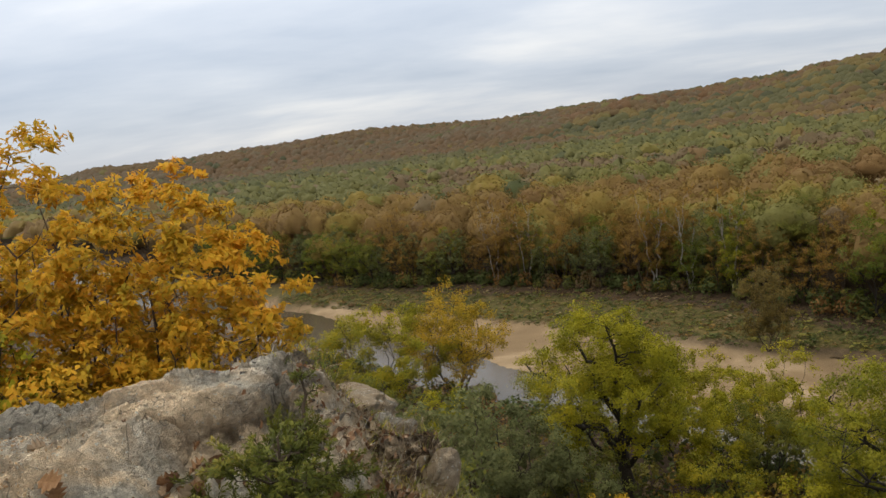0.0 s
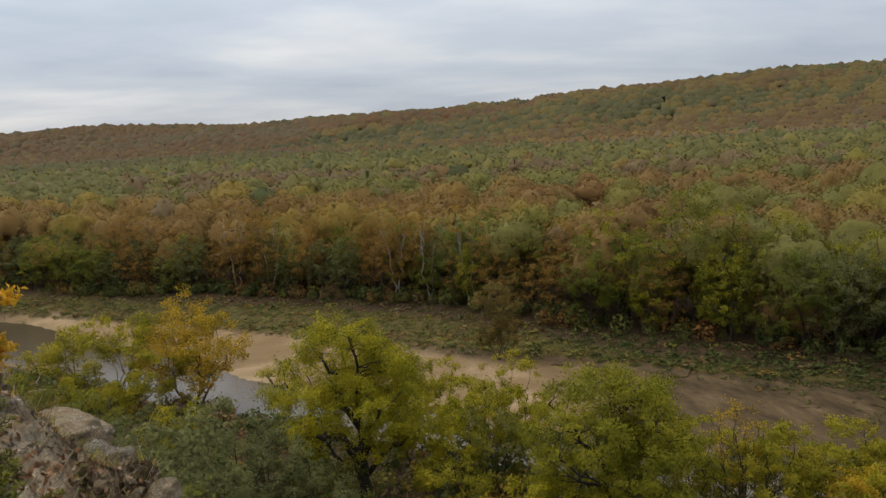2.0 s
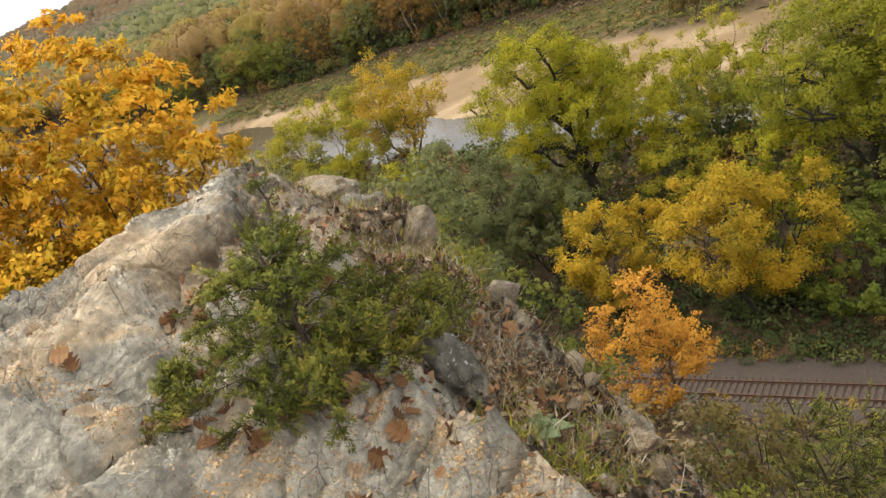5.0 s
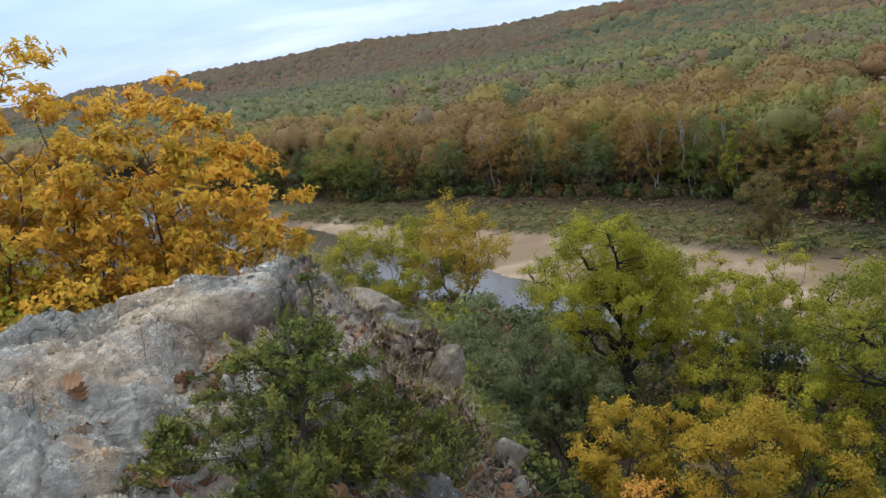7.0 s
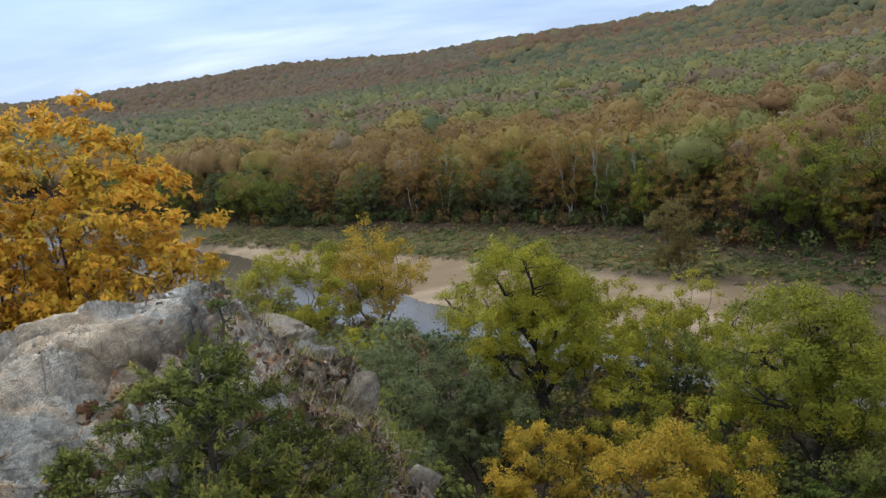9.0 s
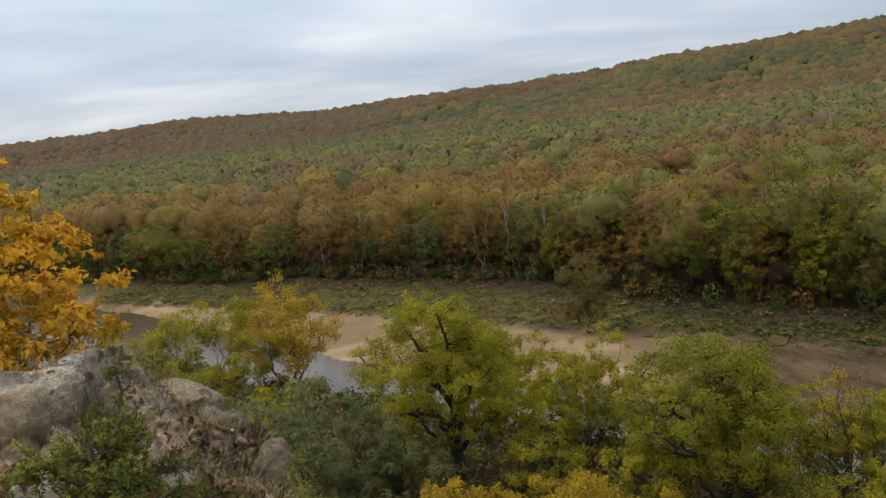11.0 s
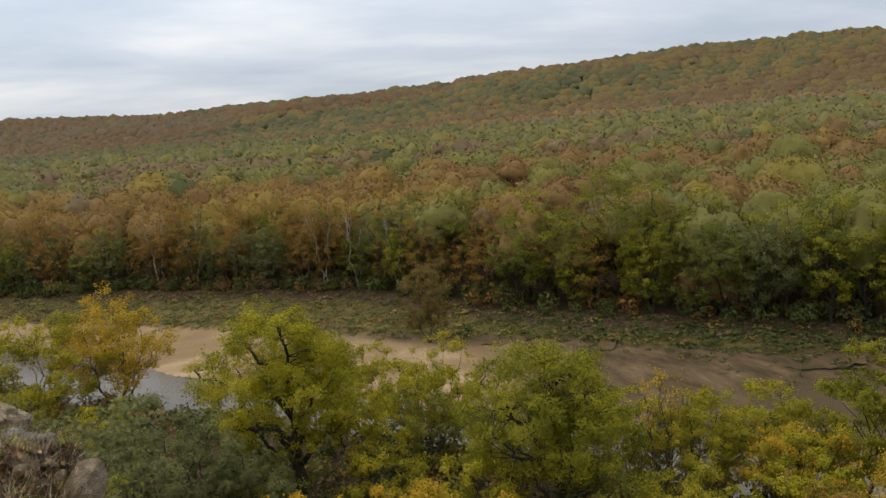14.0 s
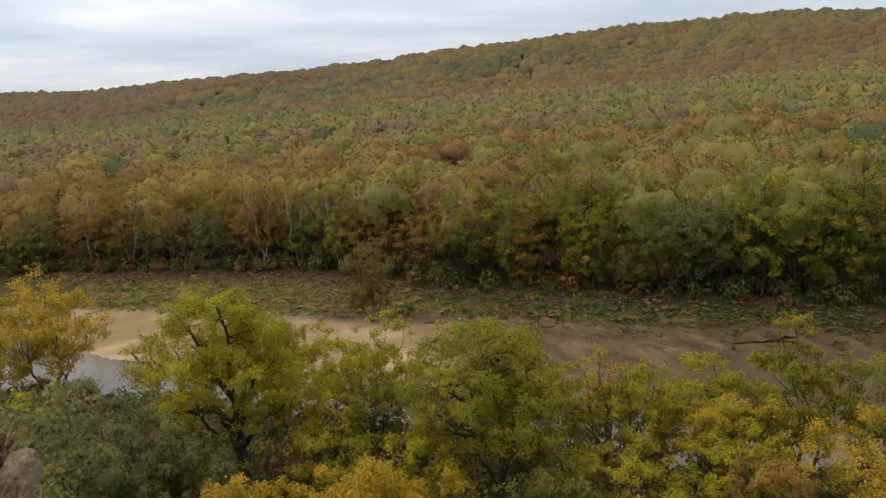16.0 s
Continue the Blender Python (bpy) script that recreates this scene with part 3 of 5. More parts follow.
def dome_templates(seed, count, segs, rings, low, sprays=0, size=0.1, core=0.9, lumps=15, lift=0.2, wild=0.5, deep=0.80):
    """Unit crowns: a dome swollen into rounded boughs, with loose sprays of leaves standing out of it."""
    rng = np.random.default_rng(seed)
    th = np.linspace(0.10, math.acos(low), rings)
    ph = np.linspace(0, 2 * np.pi, segs, endpoint=False)
    T, F = np.meshgrid(th, ph, indexing="ij")
    u = np.stack([np.sin(T) * np.cos(F), np.sin(T) * np.sin(F), np.cos(T)], -1)
    i, j = np.meshgrid(np.arange(rings - 1), np.arange(segs), indexing="ij")
    k = (j + 1) % segs
    faces = np.stack([i * segs + j, (i + 1) * segs + j, (i + 1) * segs + k, i * segs + k], -1).reshape(-1, 4)
    P, M = [], []
    for c in range(count):
        idx = np.arange(lumps) + 0.5
        zz, az = 1 - (1 - low) * idx / lumps, idx * 2.399963 + rng.uniform(0, 6.28)
        lobes = unit(np.stack([np.sqrt(np.clip(1 - zz * zz, 0, 1)) * np.cos(az), np.sqrt(np.clip(1 - zz * zz, 0, 1)) * np.sin(az), zz], 1) + rng.normal(size=(lumps, 3)) * 0.20)
        reach = rng.uniform(0.55, 0.80, lumps)
        fat = rng.uniform(0.26, 0.40, lumps)
        squat = np.array([1, 1, rng.uniform(0.85, 1.15)])

        def outer(w):
            """How far the boughs stand out along each way, and which bough it is."""
            along = w @ (lobes * reach[:, None]).T
            miss = (reach ** 2)[None] - along ** 2
            hit = (miss < (fat ** 2)[None]) & (along > 0)
            r = np.where(hit, along + np.sqrt(np.clip((fat ** 2)[None] - miss, 0, None)), 0.52)
            return r.max(-1), r.argmax(-1)

        flat = u.reshape(-1, 3)
        r = outer(flat)[0] if lumps > 6 else 0.85 + 0.055 * rng.normal(size=len(flat))
        p = (flat * r[:, None] * squat).reshape(u.shape)
        n = unit(np.cross(np.gradient(p, axis=0), np.roll(p, -1, 1) - np.roll(p, 1, 1)))
        n = unit(n * np.sign((n * u).sum(-1, keepdims=True) + 1e-6) + 0.25 * u + np.array([0, 0, lift]))
        pp, nn = p.reshape(-1, 3) * core, n.reshape(-1, 3)
        if sprays:
            w = unit(rng.normal(size=(sprays * 6, 3)))
            w = w[w[:, 2] > low][:sprays]
            b, own = outer(w)
            at = w * b[:, None] * squat
            face = unit(at - (lobes * reach[:, None])[own])
            at = at * rng.uniform(deep, 1.06, len(b))[:, None]
            v, _, m = leaf_quads(rng, at, face + 0.3 * w + np.array([0, 0, lift]), size, 0.8, 0.3, wild, 0.92)
            pp, nn = np.concatenate([pp, v]), np.concatenate([nn, m])
        P.append(pp)
        M.append(nn)
    if sprays:
        faces = np.concatenate([faces, rings * segs + np.arange(4 * sprays).reshape(-1, 4)])
    return np.stack(P), np.stack(M), faces


def choose_tint(rng, az, d, behind, foot):
    """What kind of tree grows where: a number along the row of autumn colours."""
    n = len(az)
    x, y = np.sin(np.radians(az)) * d, np.cos(np.radians(az)) * d
    stand = 0.5 + 0.30 * waves(x, y, 34.0 + 0.05 * np.mean(d), 23) + 0.14 * waves(x, y, 11.0, 24) + rng.normal(0, 0.045, n)
    odd = rng.uniform(0, 1, n)
    soft = rng.normal(0, 0.018, n)

    def mixed(*kinds):
        """The kinds in order, each over its share of the stands."""
        out, at = np.full(n, kinds[-1][1]), 0.0
        edges = np.cumsum([k[0] for k in kinds])
        for (share, tint), hi in reversed(list(zip(kinds, edges))):
            out = np.where(stand < hi, tint, out)
        return out

    t = mixed((0.42, 0.24), (0.30, 0.33), (0.12, 0.42), (0.08, 0.62), (0.08, 0.92))
    belt = (behind < 105) & (az < 30)
    t = np.where(belt, mixed((0.26, 0.70), (0.26, 0.63), (0.12, 0.52), (0.16, 0.38), (0.12, 0.75), (0.08, 0.92)), t)
    right = (behind < 90) & (az >= 30)
    t = np.where(right, mixed((0.34, 0.28), (0.22, 0.36), (0.14, 0.66), (0.12, 0.46), (0.18, 0.22)), t)
    mid = (behind > 105) & (behind < 300) & (az > -3)
    t = np.where(mid, mixed((0.30, 0.64), (0.22, 0.34), (0.20, 0.90), (0.20, 0.40), (0.08, 0.70)), t)
    t = np.where((behind > 90) & (az <= -3), mixed((0.36, 0.20), (0.34, 0.32), (0.14, 0.10), (0.16, 0.92)), t)
    edge = (d > foot - 130) & (d < foot + 30)
    t = np.where(edge, mixed((0.5, 0.93), (0.2, 0.62), (0.3, 0.30)), t)
    up = d >= foot + 30
    t = np.where(up, mixed((0.14, 0.08), (0.24, 0.26), (0.14, 0.52), (0.22, 0.66), (0.18, 0.80), (0.08, 0.90)), t)
    # hills on the left: barer, duller kinds, their dull tint also standing for haze
    t = np.where(up & (az < 9), mixed((0.20, 0.10), (0.22, 0.66), (0.22, 0.84), (0.22, 0.90), (0.14, 0.28)), t)
    t = np.where(odd < 0.02, 0.10, np.where(odd < 0.035, 0.44, np.where(odd < 0.045, 0.55, np.where(odd < 0.06, 0.64, np.where(odd < 0.08, 0.93, t)))))
    return np.clip(t + soft, 0.0, 1.0)


def woods(name, label, d0, d1, seed, shape, leafy):
    rng = np.random.default_rng(seed)
    pts = []
    d = d0
    while d < d1:
        gap = 9.8 + (d - 200) * 0.0044
        az = np.arange(-32, 67, np.degrees(gap / d))
        az = az + rng.uniform(-0.45, 0.45, len(az)) * np.degrees(gap / d)
        dd = d + rng.uniform(-0.5, 0.5, len(az)) * gap
        pts.append(np.stack([az, dd, np.full(len(az), gap)], 1))
        d += gap * 0.92
    p = np.concatenate(pts)
    az, dd, gap = p.T
    x, y = np.sin(np.radians(az)) * dd, np.cos(np.radians(az)) * dd
    n, s = (x + y) * R2, (x - y) * R2
    behind = n - np.interp(s, *WOOD_EDGE)
    foot = np.interp(az, *HILL_FOOT)
    ridge = foot + 850
    clear = (az > 44) & (az < 62) & (behind > 150) & (behind < 185)          # a mown clearing
    keep = (behind > 7) & (dd < ridge + 25) & ~clear
    az, dd, gap, x, y, behind, foot = (a[keep] for a in (az, dd, gap, x, y, behind, foot))
    z = land(x, y)[0]
    tint = choose_tint(rng, az, dd, behind, foot)
    h = np.clip(rng.normal(17.8, 2.3, len(az)), 13, 23.5) + 2.5 * (behind < 90) - 3.0 * (behind > 380) * (dd < foot)
    h = np.where(dd > foot, rng.uniform(10, 17, len(az)), h)
    h = h - 3.0 * (dd > ridge[keep] - 60) * rng.uniform(-0.6, 1, len(az))
    rad = gap * np.clip(rng.lognormal(-0.28, 0.24, len(az)), 0.45, 1.25) * np.where(dd > foot, 1.18, 1.0)
    thick = rad * rng.uniform(0.85, 1.30, len(az)) * np.where(dd > foot, 0.85, 1.0)
    h = h + 0.35 * (rad - 0.7 * gap)
    tpl = dome_templates(seed + 1, 16, *shape)
    set_out(name, label, "woodland", rng, tpl, x, y, z + h - thick, rad, thick, tint, leafy)


def set_out(name, label, category, rng, tpl, x, y, z, rad, thick, tint, leafy=M_WOODS):
    """Crowns at the places given, each turned its own way, joined into one."""
    P, M, faces = tpl
    which = rng.integers(len(P), size=len(x))
    rot = rng.uniform(0, 6.28, len(x))
    c, sn = np.cos(rot)[:, None], np.sin(rot)[:, None]
    v, m = P[which], M[which]
    V = np.stack([(v[..., 0] * c - v[..., 1] * sn) * rad[:, None] + x[:, None], (v[..., 0] * sn + v[..., 1] * c) * rad[:, None] + y[:, None], v[..., 2] * thick[:, None] + z[:, None]], -1)
    W = np.stack([m[..., 0] * c - m[..., 1] * sn, m[..., 0] * sn + m[..., 1] * c, m[..., 2]], -1)
    q = faces[None] + (np.arange(len(x)) * P.shape[1])[:, None, None]
    me = quads_mesh(name, V, q, leafy, True, {"tint": np.repeat(np.clip(tint, 0, 1), P.shape[1])}, W)
    tagged(new(name, me), label, category, kind="stuff")


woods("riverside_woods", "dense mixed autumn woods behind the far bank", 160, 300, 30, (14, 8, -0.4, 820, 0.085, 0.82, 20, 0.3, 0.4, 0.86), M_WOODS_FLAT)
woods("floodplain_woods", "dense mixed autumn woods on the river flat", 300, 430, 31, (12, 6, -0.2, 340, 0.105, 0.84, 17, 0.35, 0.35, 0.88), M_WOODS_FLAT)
woods("valley_woods", "olive and grey autumn woods across the valley floor", 430, 650, 33, (10, 5, 0.0, 70, 0.16, 0.88, 13, 0.45, 0.3, 0.9), M_WOODS_VALE_HAZED)
woods("valley_woods", "soft olive autumn woods towards the hills", 650, 1150, 34, (9, 4, 0.0, 12, 0.22, 0.95, 9, 0.5, 0.2, 0.94), M_WOODS_VALE_HAZED)
woods("hillside_woods", "brown and rust autumn woods covering the far hills", 1150, 3050, 35, (7, 4, -0.2, 0, 0.34, 1.0, 6, 0.6), M_WOODS_HILL_HAZED)


# ---------------------------------------------------------------- trees along the far bank
def far_bank_trees():
    rng = np.random.default_rng(5)
    kinds = []
    looks = [(M_GREEN, M_BARK, "dark green leafy tree on the far river bank", 23, 7.4, 0.0, 4200, 0.60),
             (M_OLIVE, M_BARK, "olive-green leafy tree on the far river bank", 22, 7.2, 0.0, 4200, 0.60),
             (M_GREYGREEN, M_BARK, "grey-green leafy tree on the far river bank", 18, 6.0, 0.0, 3200, 0.60),
             (M_RUST, M_BARK_BROWN, "rust-brown half-bare tree on the far river bank", 22, 6.0, 0.1, 2600, 0.56),
             (M_MOSS, M_BARK, "gold-green leafy tree on the far river bank", 19, 5.6, 0.0, 3000, 0.58)]
    for i, (leafy, bark, label, h, r, cf, nl, ls) in enumerate(looks):
        for j in range(2):
            wood, crown = broad_tree(100 + 10 * i + j, h, r, cf, 64, int(nl * 2.2), ls * 0.46, 0.26, 1 + (i == 3), top=0.8, clump=0.23, twigs=1, hollow=0.35, squash=0.8)
            kinds.append((quads_mesh("trunk", *wood, bark, True), leaf_mesh("crown", crown, leafy), label, i))
    s = -330.0
    while s < 95:
        te = float(np.interp(s, *WOOD_EDGE))
        az = math.degrees(math.atan2((te + s) * R2, (te - s) * R2))
        if az > 27:
            weights = (0.16, 0.28, 0.14, 0.08, 0.34)
        elif az > -4:
            weights = (0.06, 0.14, 0.18, 0.50, 0.12)
        else:
            weights = (0.12, 0.20, 0.22, 0.34, 0.12)
        for row in range(2):
            k = int(rng.choice(5, p=weights)) * 2 + int(rng.integers(2))
            trunk, crown, label, i = kinds[k]
            n = te + 1.5 + 6.5 * row + rng.uniform(-1.2, 1.5)
            ss = s + rng.uniform(-1.5, 1.5) + 2.6 * row
            x, y = (n + ss) * R2, (n - ss) * R2
            z = float(land(x, y)[0])
            top = empty("tree", (x, y, z - 0.1), label, "tree", "trees along the far bank")
            sc = rng.uniform(0.66, 1.06) * (1.10 if row else 0.92)
            if az > 27:
                sc *= 1.28
            top.scale = (sc * rng.uniform(0.95, 1.15), sc * rng.uniform(0.95, 1.15), sc)
            top.rotation_euler[2] = rng.uniform(0, 6.28)
            part("trunk", trunk, top)
            part("crown", crown, top)
        s += rng.uniform(5.2, 7.2)


far_bank_trees()

# sycamores whose white limbs show above the rest
for sd, az, d in ((121, 3.4, 237), (122, 5.6, 234), (123, 14.2, 209), (124, 16.4, 206), (125, 19.2, 199)):
    x, y = math.sin(radians(az)) * d, math.cos(radians(az)) * d
    wood, crown = broad_tree(sd, 27.0, 5.8, 0.3, 24, 1000, 0.5, 0.30, 2, top=0.9, clump=0.24, twigs=4)
    plant("sycamore", (x, y, 3.6), wood, crown, M_BARK_PALE, M_RUST, "tall sycamore with bare white limbs and rusty leaves", "tree", "sycamores")

# the half-bare tree that stands out on the bank
wood, crown = broad_tree(77, 16.5, 6.2, 0.0, 70, 9000, 0.36, 0.22, 4, top=0.4, clump=0.26)
plant("bank_tree", (56.5, 147, 1.7), wood, crown, M_BARK_BROWN, M_UMBER, "half-bare brown tree standing alone on the grassy bank")


# ---------------------------------------------------------------- trees below the bluff
def near_tree(seed, x, y, z0, z1, r, leafy, bark, label, cf=0.28, leaves=6500, leaf=0.30, stems=1, trunk=0.32, lean=(0, 0), clumps=40, **kw):
    wood, crown = broad_tree(seed, z1 - z0, r * 1.10, cf * 0.7, int(clumps * 1.6), int(leaves * 2.5), leaf * 0.82, trunk, stems, lean, **{"clump": 0.20, "twigs": 3, "hollow": 0.42, "squash": 0.8, **kw})
    plant("tree", (x, y, z0), wood, crown, bark, leafy, label, "tree", "trees below the bluff")


YG = "yellow-green willow with dark crooked limbs by the river"
near_tree(201, 17, 90.5, 3.6, 26.3, 10.6, M_WILLOW, M_BARK, YG, 0.34, 28000, 0.30, 1, 0.80, clumps=70, clump=0.20, top=0.6, hollow=0.2, limbs=10)
near_tree(202, -14.0, 146, 1.2, 19.6, 14.0, M_LIME, M_BARK, "spreading yellow-green tree at the water's edge", 0.05, 10500, 0.44, 4, 0.42, clump=0.2, clumps=44)
near_tree(203, -0.5, 146, 1.2, 21.6, 10.5, M_GOLD, M_BARK, "gold-brown tree with bare crooked limbs", 0.04, 7500, 0.42, 4, 0.46, clump=0.2, clumps=60, hollow=0.15)
near_tree(204, 31, 107.6, 1.5, 14.5, 8.5, M_LIME, M_BARK, YG, 0.2, 6500, 0.33, 2, 0.25)
near_tree(205, 37, 97, 2.2, 14.0, 7.0, M_WILLOW, M_BARK, YG, 0.2, 5500, 0.33, 2, 0.25)
near_tree(206, 37.0, 65.4, 3.8, 25.6, 8.2, M_MOSS, M_BARK, "tall dense olive-green tree beside the river", 0.30, 19000, 0.29, 1, 0.60, clumps=70, clump=0.22, hollow=0.15)
near_tree(207, 51, 68, 3.4, 19.8, 3.2, M_GOLD, M_BARK_BROWN, "slender half-bare tree with a few gold leaves", 0.35, 700, 0.25, 3, 0.22)
near_tree(208, 54, 64.6, 3.2, 16.4, 5.0, M_LIME, M_BARK, YG, 0.25, 5500, 0.28, 2, 0.26)
near_tree(209, 60, 60.5, 3.2, 17.2, 6.0, M_LIME, M_BARK, YG, 0.28, 7500, 0.28, 2, 0.28)
near_tree(210, 67.5, 57, 2.8, 20.6, 5.2, M_MOSS, M_BARK, "upright green tree at the water's edge", 0.0, 8000, 0.28, 2, 0.25, top=0.3)
near_tree(211, 58, 39, 3.8, 20.2, 7.0, M_GOLD, M_BARK_BROWN, "sparse gold-leaved tree below the bluff", 0.2, 6000, 0.26, 3, 0.24)
near_tree(212, 66.5, 37, 3.6, 19.8, 4.5, M_RUST, M_BARK_BROWN, "rusty red and gold tree below the bluff", 0.2, 4000, 0.26, 2, 0.22)
near_tree(213, 20.6, 57.0, 3.8, 19.0, 7.4, M_GOLD, M_BARK, "gold and orange leafy tree beside the tracks", 0.12, 12000, 0.27, 2, 0.28, clumps=40)
near_tree(214, 12.5, 66, 3.8, 16.0, 5.6, M_GOLD, M_BARK, "gold leafy tree beside the tracks", 0.1, 9000, 0.28, 2, 0.24)
near_tree(215, 2.0, 79, 3.6, 21.8, 6.6, M_GREYGREEN, M_BARK, "tall grey-green willow beside the tracks", 0.1, 11000, 0.30, 2, 0.3, clumps=40)
near_tree(216, -4.0, 86, 3.6, 19.2, 6.0, M_GREYGREEN, M_BARK, "tall grey-green willow beside the tracks", 0.1, 8000, 0.30, 2, 0.3)
near_tree(217, 8.5, 78, 3.6, 17.5, 5.5, M_GREYGREEN, M_BARK, "tall grey-green willow beside the tracks", 0.1, 7000, 0.30, 2, 0.26)
near_tree(218, 44, 54, 3.8, 14.5, 6.0, M_LIME, M_BARK, YG, 0.12, 8000, 0.26, 2, 0.26)
near_tree(219, 47, 41, 3.8, 18.5, 4.5, M_RUST, M_BARK_BROWN, "rust-brown leafy tree beside the tracks", 0.12, 5000, 0.25, 2, 0.2)
near_tree(220, 49, 31, 3.8, 20.5, 6.0, M_GOLD, M_BARK_BROWN, "sparse gold-leaved tree below the bluff", 0.12, 7500, 0.25, 2, 0.22)

# lower trees that close the gaps along the bank; the last four are added to shade the ivy slope
FILL = ((26, 98, 13, M_WILLOW), (33, 88, 13, M_OLIVE), (41, 87, 12.5, M_WILLOW), (44, 76, 13.5, M_OLIVE), (24, 80, 11.5, M_LIME), (48, 82, 9.5, M_GREYGREEN), (56, 74, 10, M_OLIVE), (64, 66, 10.5, M_WILLOW), (72, 49, 15, M_OLIVE),
        (12, 84, 12, M_OLIVE), (6, 92, 13, M_GREYGREEN), (-8, 99, 16, M_GREYGREEN), (-13, 110, 15.5, M_OLIVE), (-3, 108, 13, M_WILLOW), (38, 56, 13, M_OLIVE), (29, 66, 14, M_WILLOW), (53, 50, 15, M_WILLOW), (-20, 128, 12, M_OLIVE), (-28, 140, 13, M_GREEN), (58, 56, 13, M_GOLD),
        (53.7, 77, 12, M_WILLOW), (46, 69, 14, M_MOSS), (38, 76, 15, M_WILLOW), (29, 90.5, 15.5, M_WILLOW), (59, 70.7, 12.5, M_MOSS), (72.4, 59.3, 13, M_WILLOW), (74.5, 53.4, 15, M_MOSS), (84, 47, 11, M_WILLOW), (38, 96, 17, M_LIME), (27, 53, 8.5, M_GREEN), (31.5, 49, 8, M_GREEN), (33, 56, 10, M_GREEN), (23, 60, 8, M_GREEN))
for i, (x, y, zt, leafy) in enumerate(FILL):
    z0 = float(land(x, y)[0]) - 0.1
    wood, crown = broad_tree(240 + i, zt + 1.5 - z0, 4.9 + 0.3 * (i % 5), 0.06, 44, 8200, 0.24, 0.22, 2 + i % 3, top=0.8, clump=0.23, hollow=0.35, squash=0.8, limbs=4)
    plant("tree", (x, y, z0), wood, crown, M_BARK, leafy, "low spreading leafy tree on the near river bank", "tree", "low trees on the near bank")


# ---------------------------------------------------------------- railway
M_STEEL = Nodes("rail_steel").surface((0.095, 0.052, 0.036), 0.6, metal=0.3)
k = Nodes("tie_wood")
M_TIE = k.surface(k.ramp(k.noise(k.stretch(k.coords(), (1, 8, 8)), 2.0, 6.0), [(0.3, (0.03, 0.022, 0.018)), (0.7, (0.10, 0.07, 0.055))]), 0.9)
k = Nodes("ballast_stone")
_f = k.noise(k.place(), 9.0, 6.0, 0.8)
M_BALLAST = k.surface(k.ramp(_f, [(0.3, (0.022, 0.017, 0.014)), (0.55, (0.062, 0.047, 0.039)), (0.75, (0.16, 0.135, 0.12))]), 0.95, k.bump(_f, 0.9, 0.08))
TDIR, TNOR = Vector((0.743, -0.669, 0)), Vector((0.669, 0.743, 0))


def along(u, w, z):
    """A place by the railway: u metres along it, w metres out from the bluff."""
    p = TDIR * u + TNOR * w
    return Vector((p.x, p.y, z))


def sweep(profile, u0, u1, steps, name, material):
    us = np.linspace(u0, u1, steps)
    v = np.array([[along(u, w, z) for w, z in profile] for u in us])
    m = len(profile)
    i, j = np.meshgrid(np.arange(steps - 1), np.arange(m - 1), indexing="ij")
    q = np.stack([i * m + j, i * m + j + 1, (i + 1) * m + j + 1, (i + 1) * m + j], -1)
    return quads_mesh(name, v, q, material)


def railway():
    bed = sweep([(37.5, 3.2), (39.6, 4.02), (41, 4.28), (47.8, 4.28), (48.6, 4.1), (51.5, 3.95), (53.5, 3.4)], -150, 60, 90, "ballast", M_BALLAST)
    tagged(new("ballast", bed), "grey-brown crushed stone ballast under the tracks", "ballast", kind="structure")
    rng = np.random.default_rng(9)
    bm = bmesh.new()
    bmesh.ops.create_cube(bm, size=1)
    for v in bm.verts:
        v.co = Vector((v.co.x * 2.6, v.co.y * 0.23, v.co.z * 0.18))
    bmesh.ops.bevel(bm, geom=list(bm.edges), offset=0.015, segments=1, affect="EDGES")
    tie = bpy.data.meshes.new("tie")
    bm.to_mesh(tie)
    bm.free()
    tie.materials.append(M_TIE)
    head = [(-0.075, 0.0), (-0.075, 0.012), (-0.012, 0.03), (-0.012, 0.13), (-0.037, 0.14), (-0.037, 0.18), (0.037, 0.18), (0.037, 0.14), (0.012, 0.13), (0.012, 0.03), (0.075, 0.012), (0.075, 0.0)]
    turn = math.atan2(TNOR.y, TNOR.x)
    for a, b in ((45.64, 47.15), (41.71, 43.22)):
        top = empty("railway_track", along(-22, (a + b) / 2, 4.28), "railway track with brown wooden ties and steel rails", "railway track", "railway tracks")
        inv = Matrix.Translation(-top.location)
        for w in (a, b):
            me = sweep([(w + dw, 4.36 + dz) for dw, dz in head], -140, 50, 60, "rail", M_STEEL)
            me.transform(inv)
            part("rail", me, top)
        for i in range(110):
            ob = part("tie", tie, top)
            at = along(-52 + 0.5 * i + rng.uniform(-0.03, 0.03), (a + b) / 2 + rng.uniform(-0.04, 0.04), 4.28) - top.location
            ob.matrix_basis = Matrix.Translation(at) @ Matrix.Rotation(turn + rng.uniform(-0.02, 0.02), 4, "Z")


railway()


# ---------------------------------------------------------------- the outcrop
def nz(x, y, z, scale, octaves=4):
    return noise.fractal(Vector((x, y, z)) / scale, 0.9, 2.1, octaves)


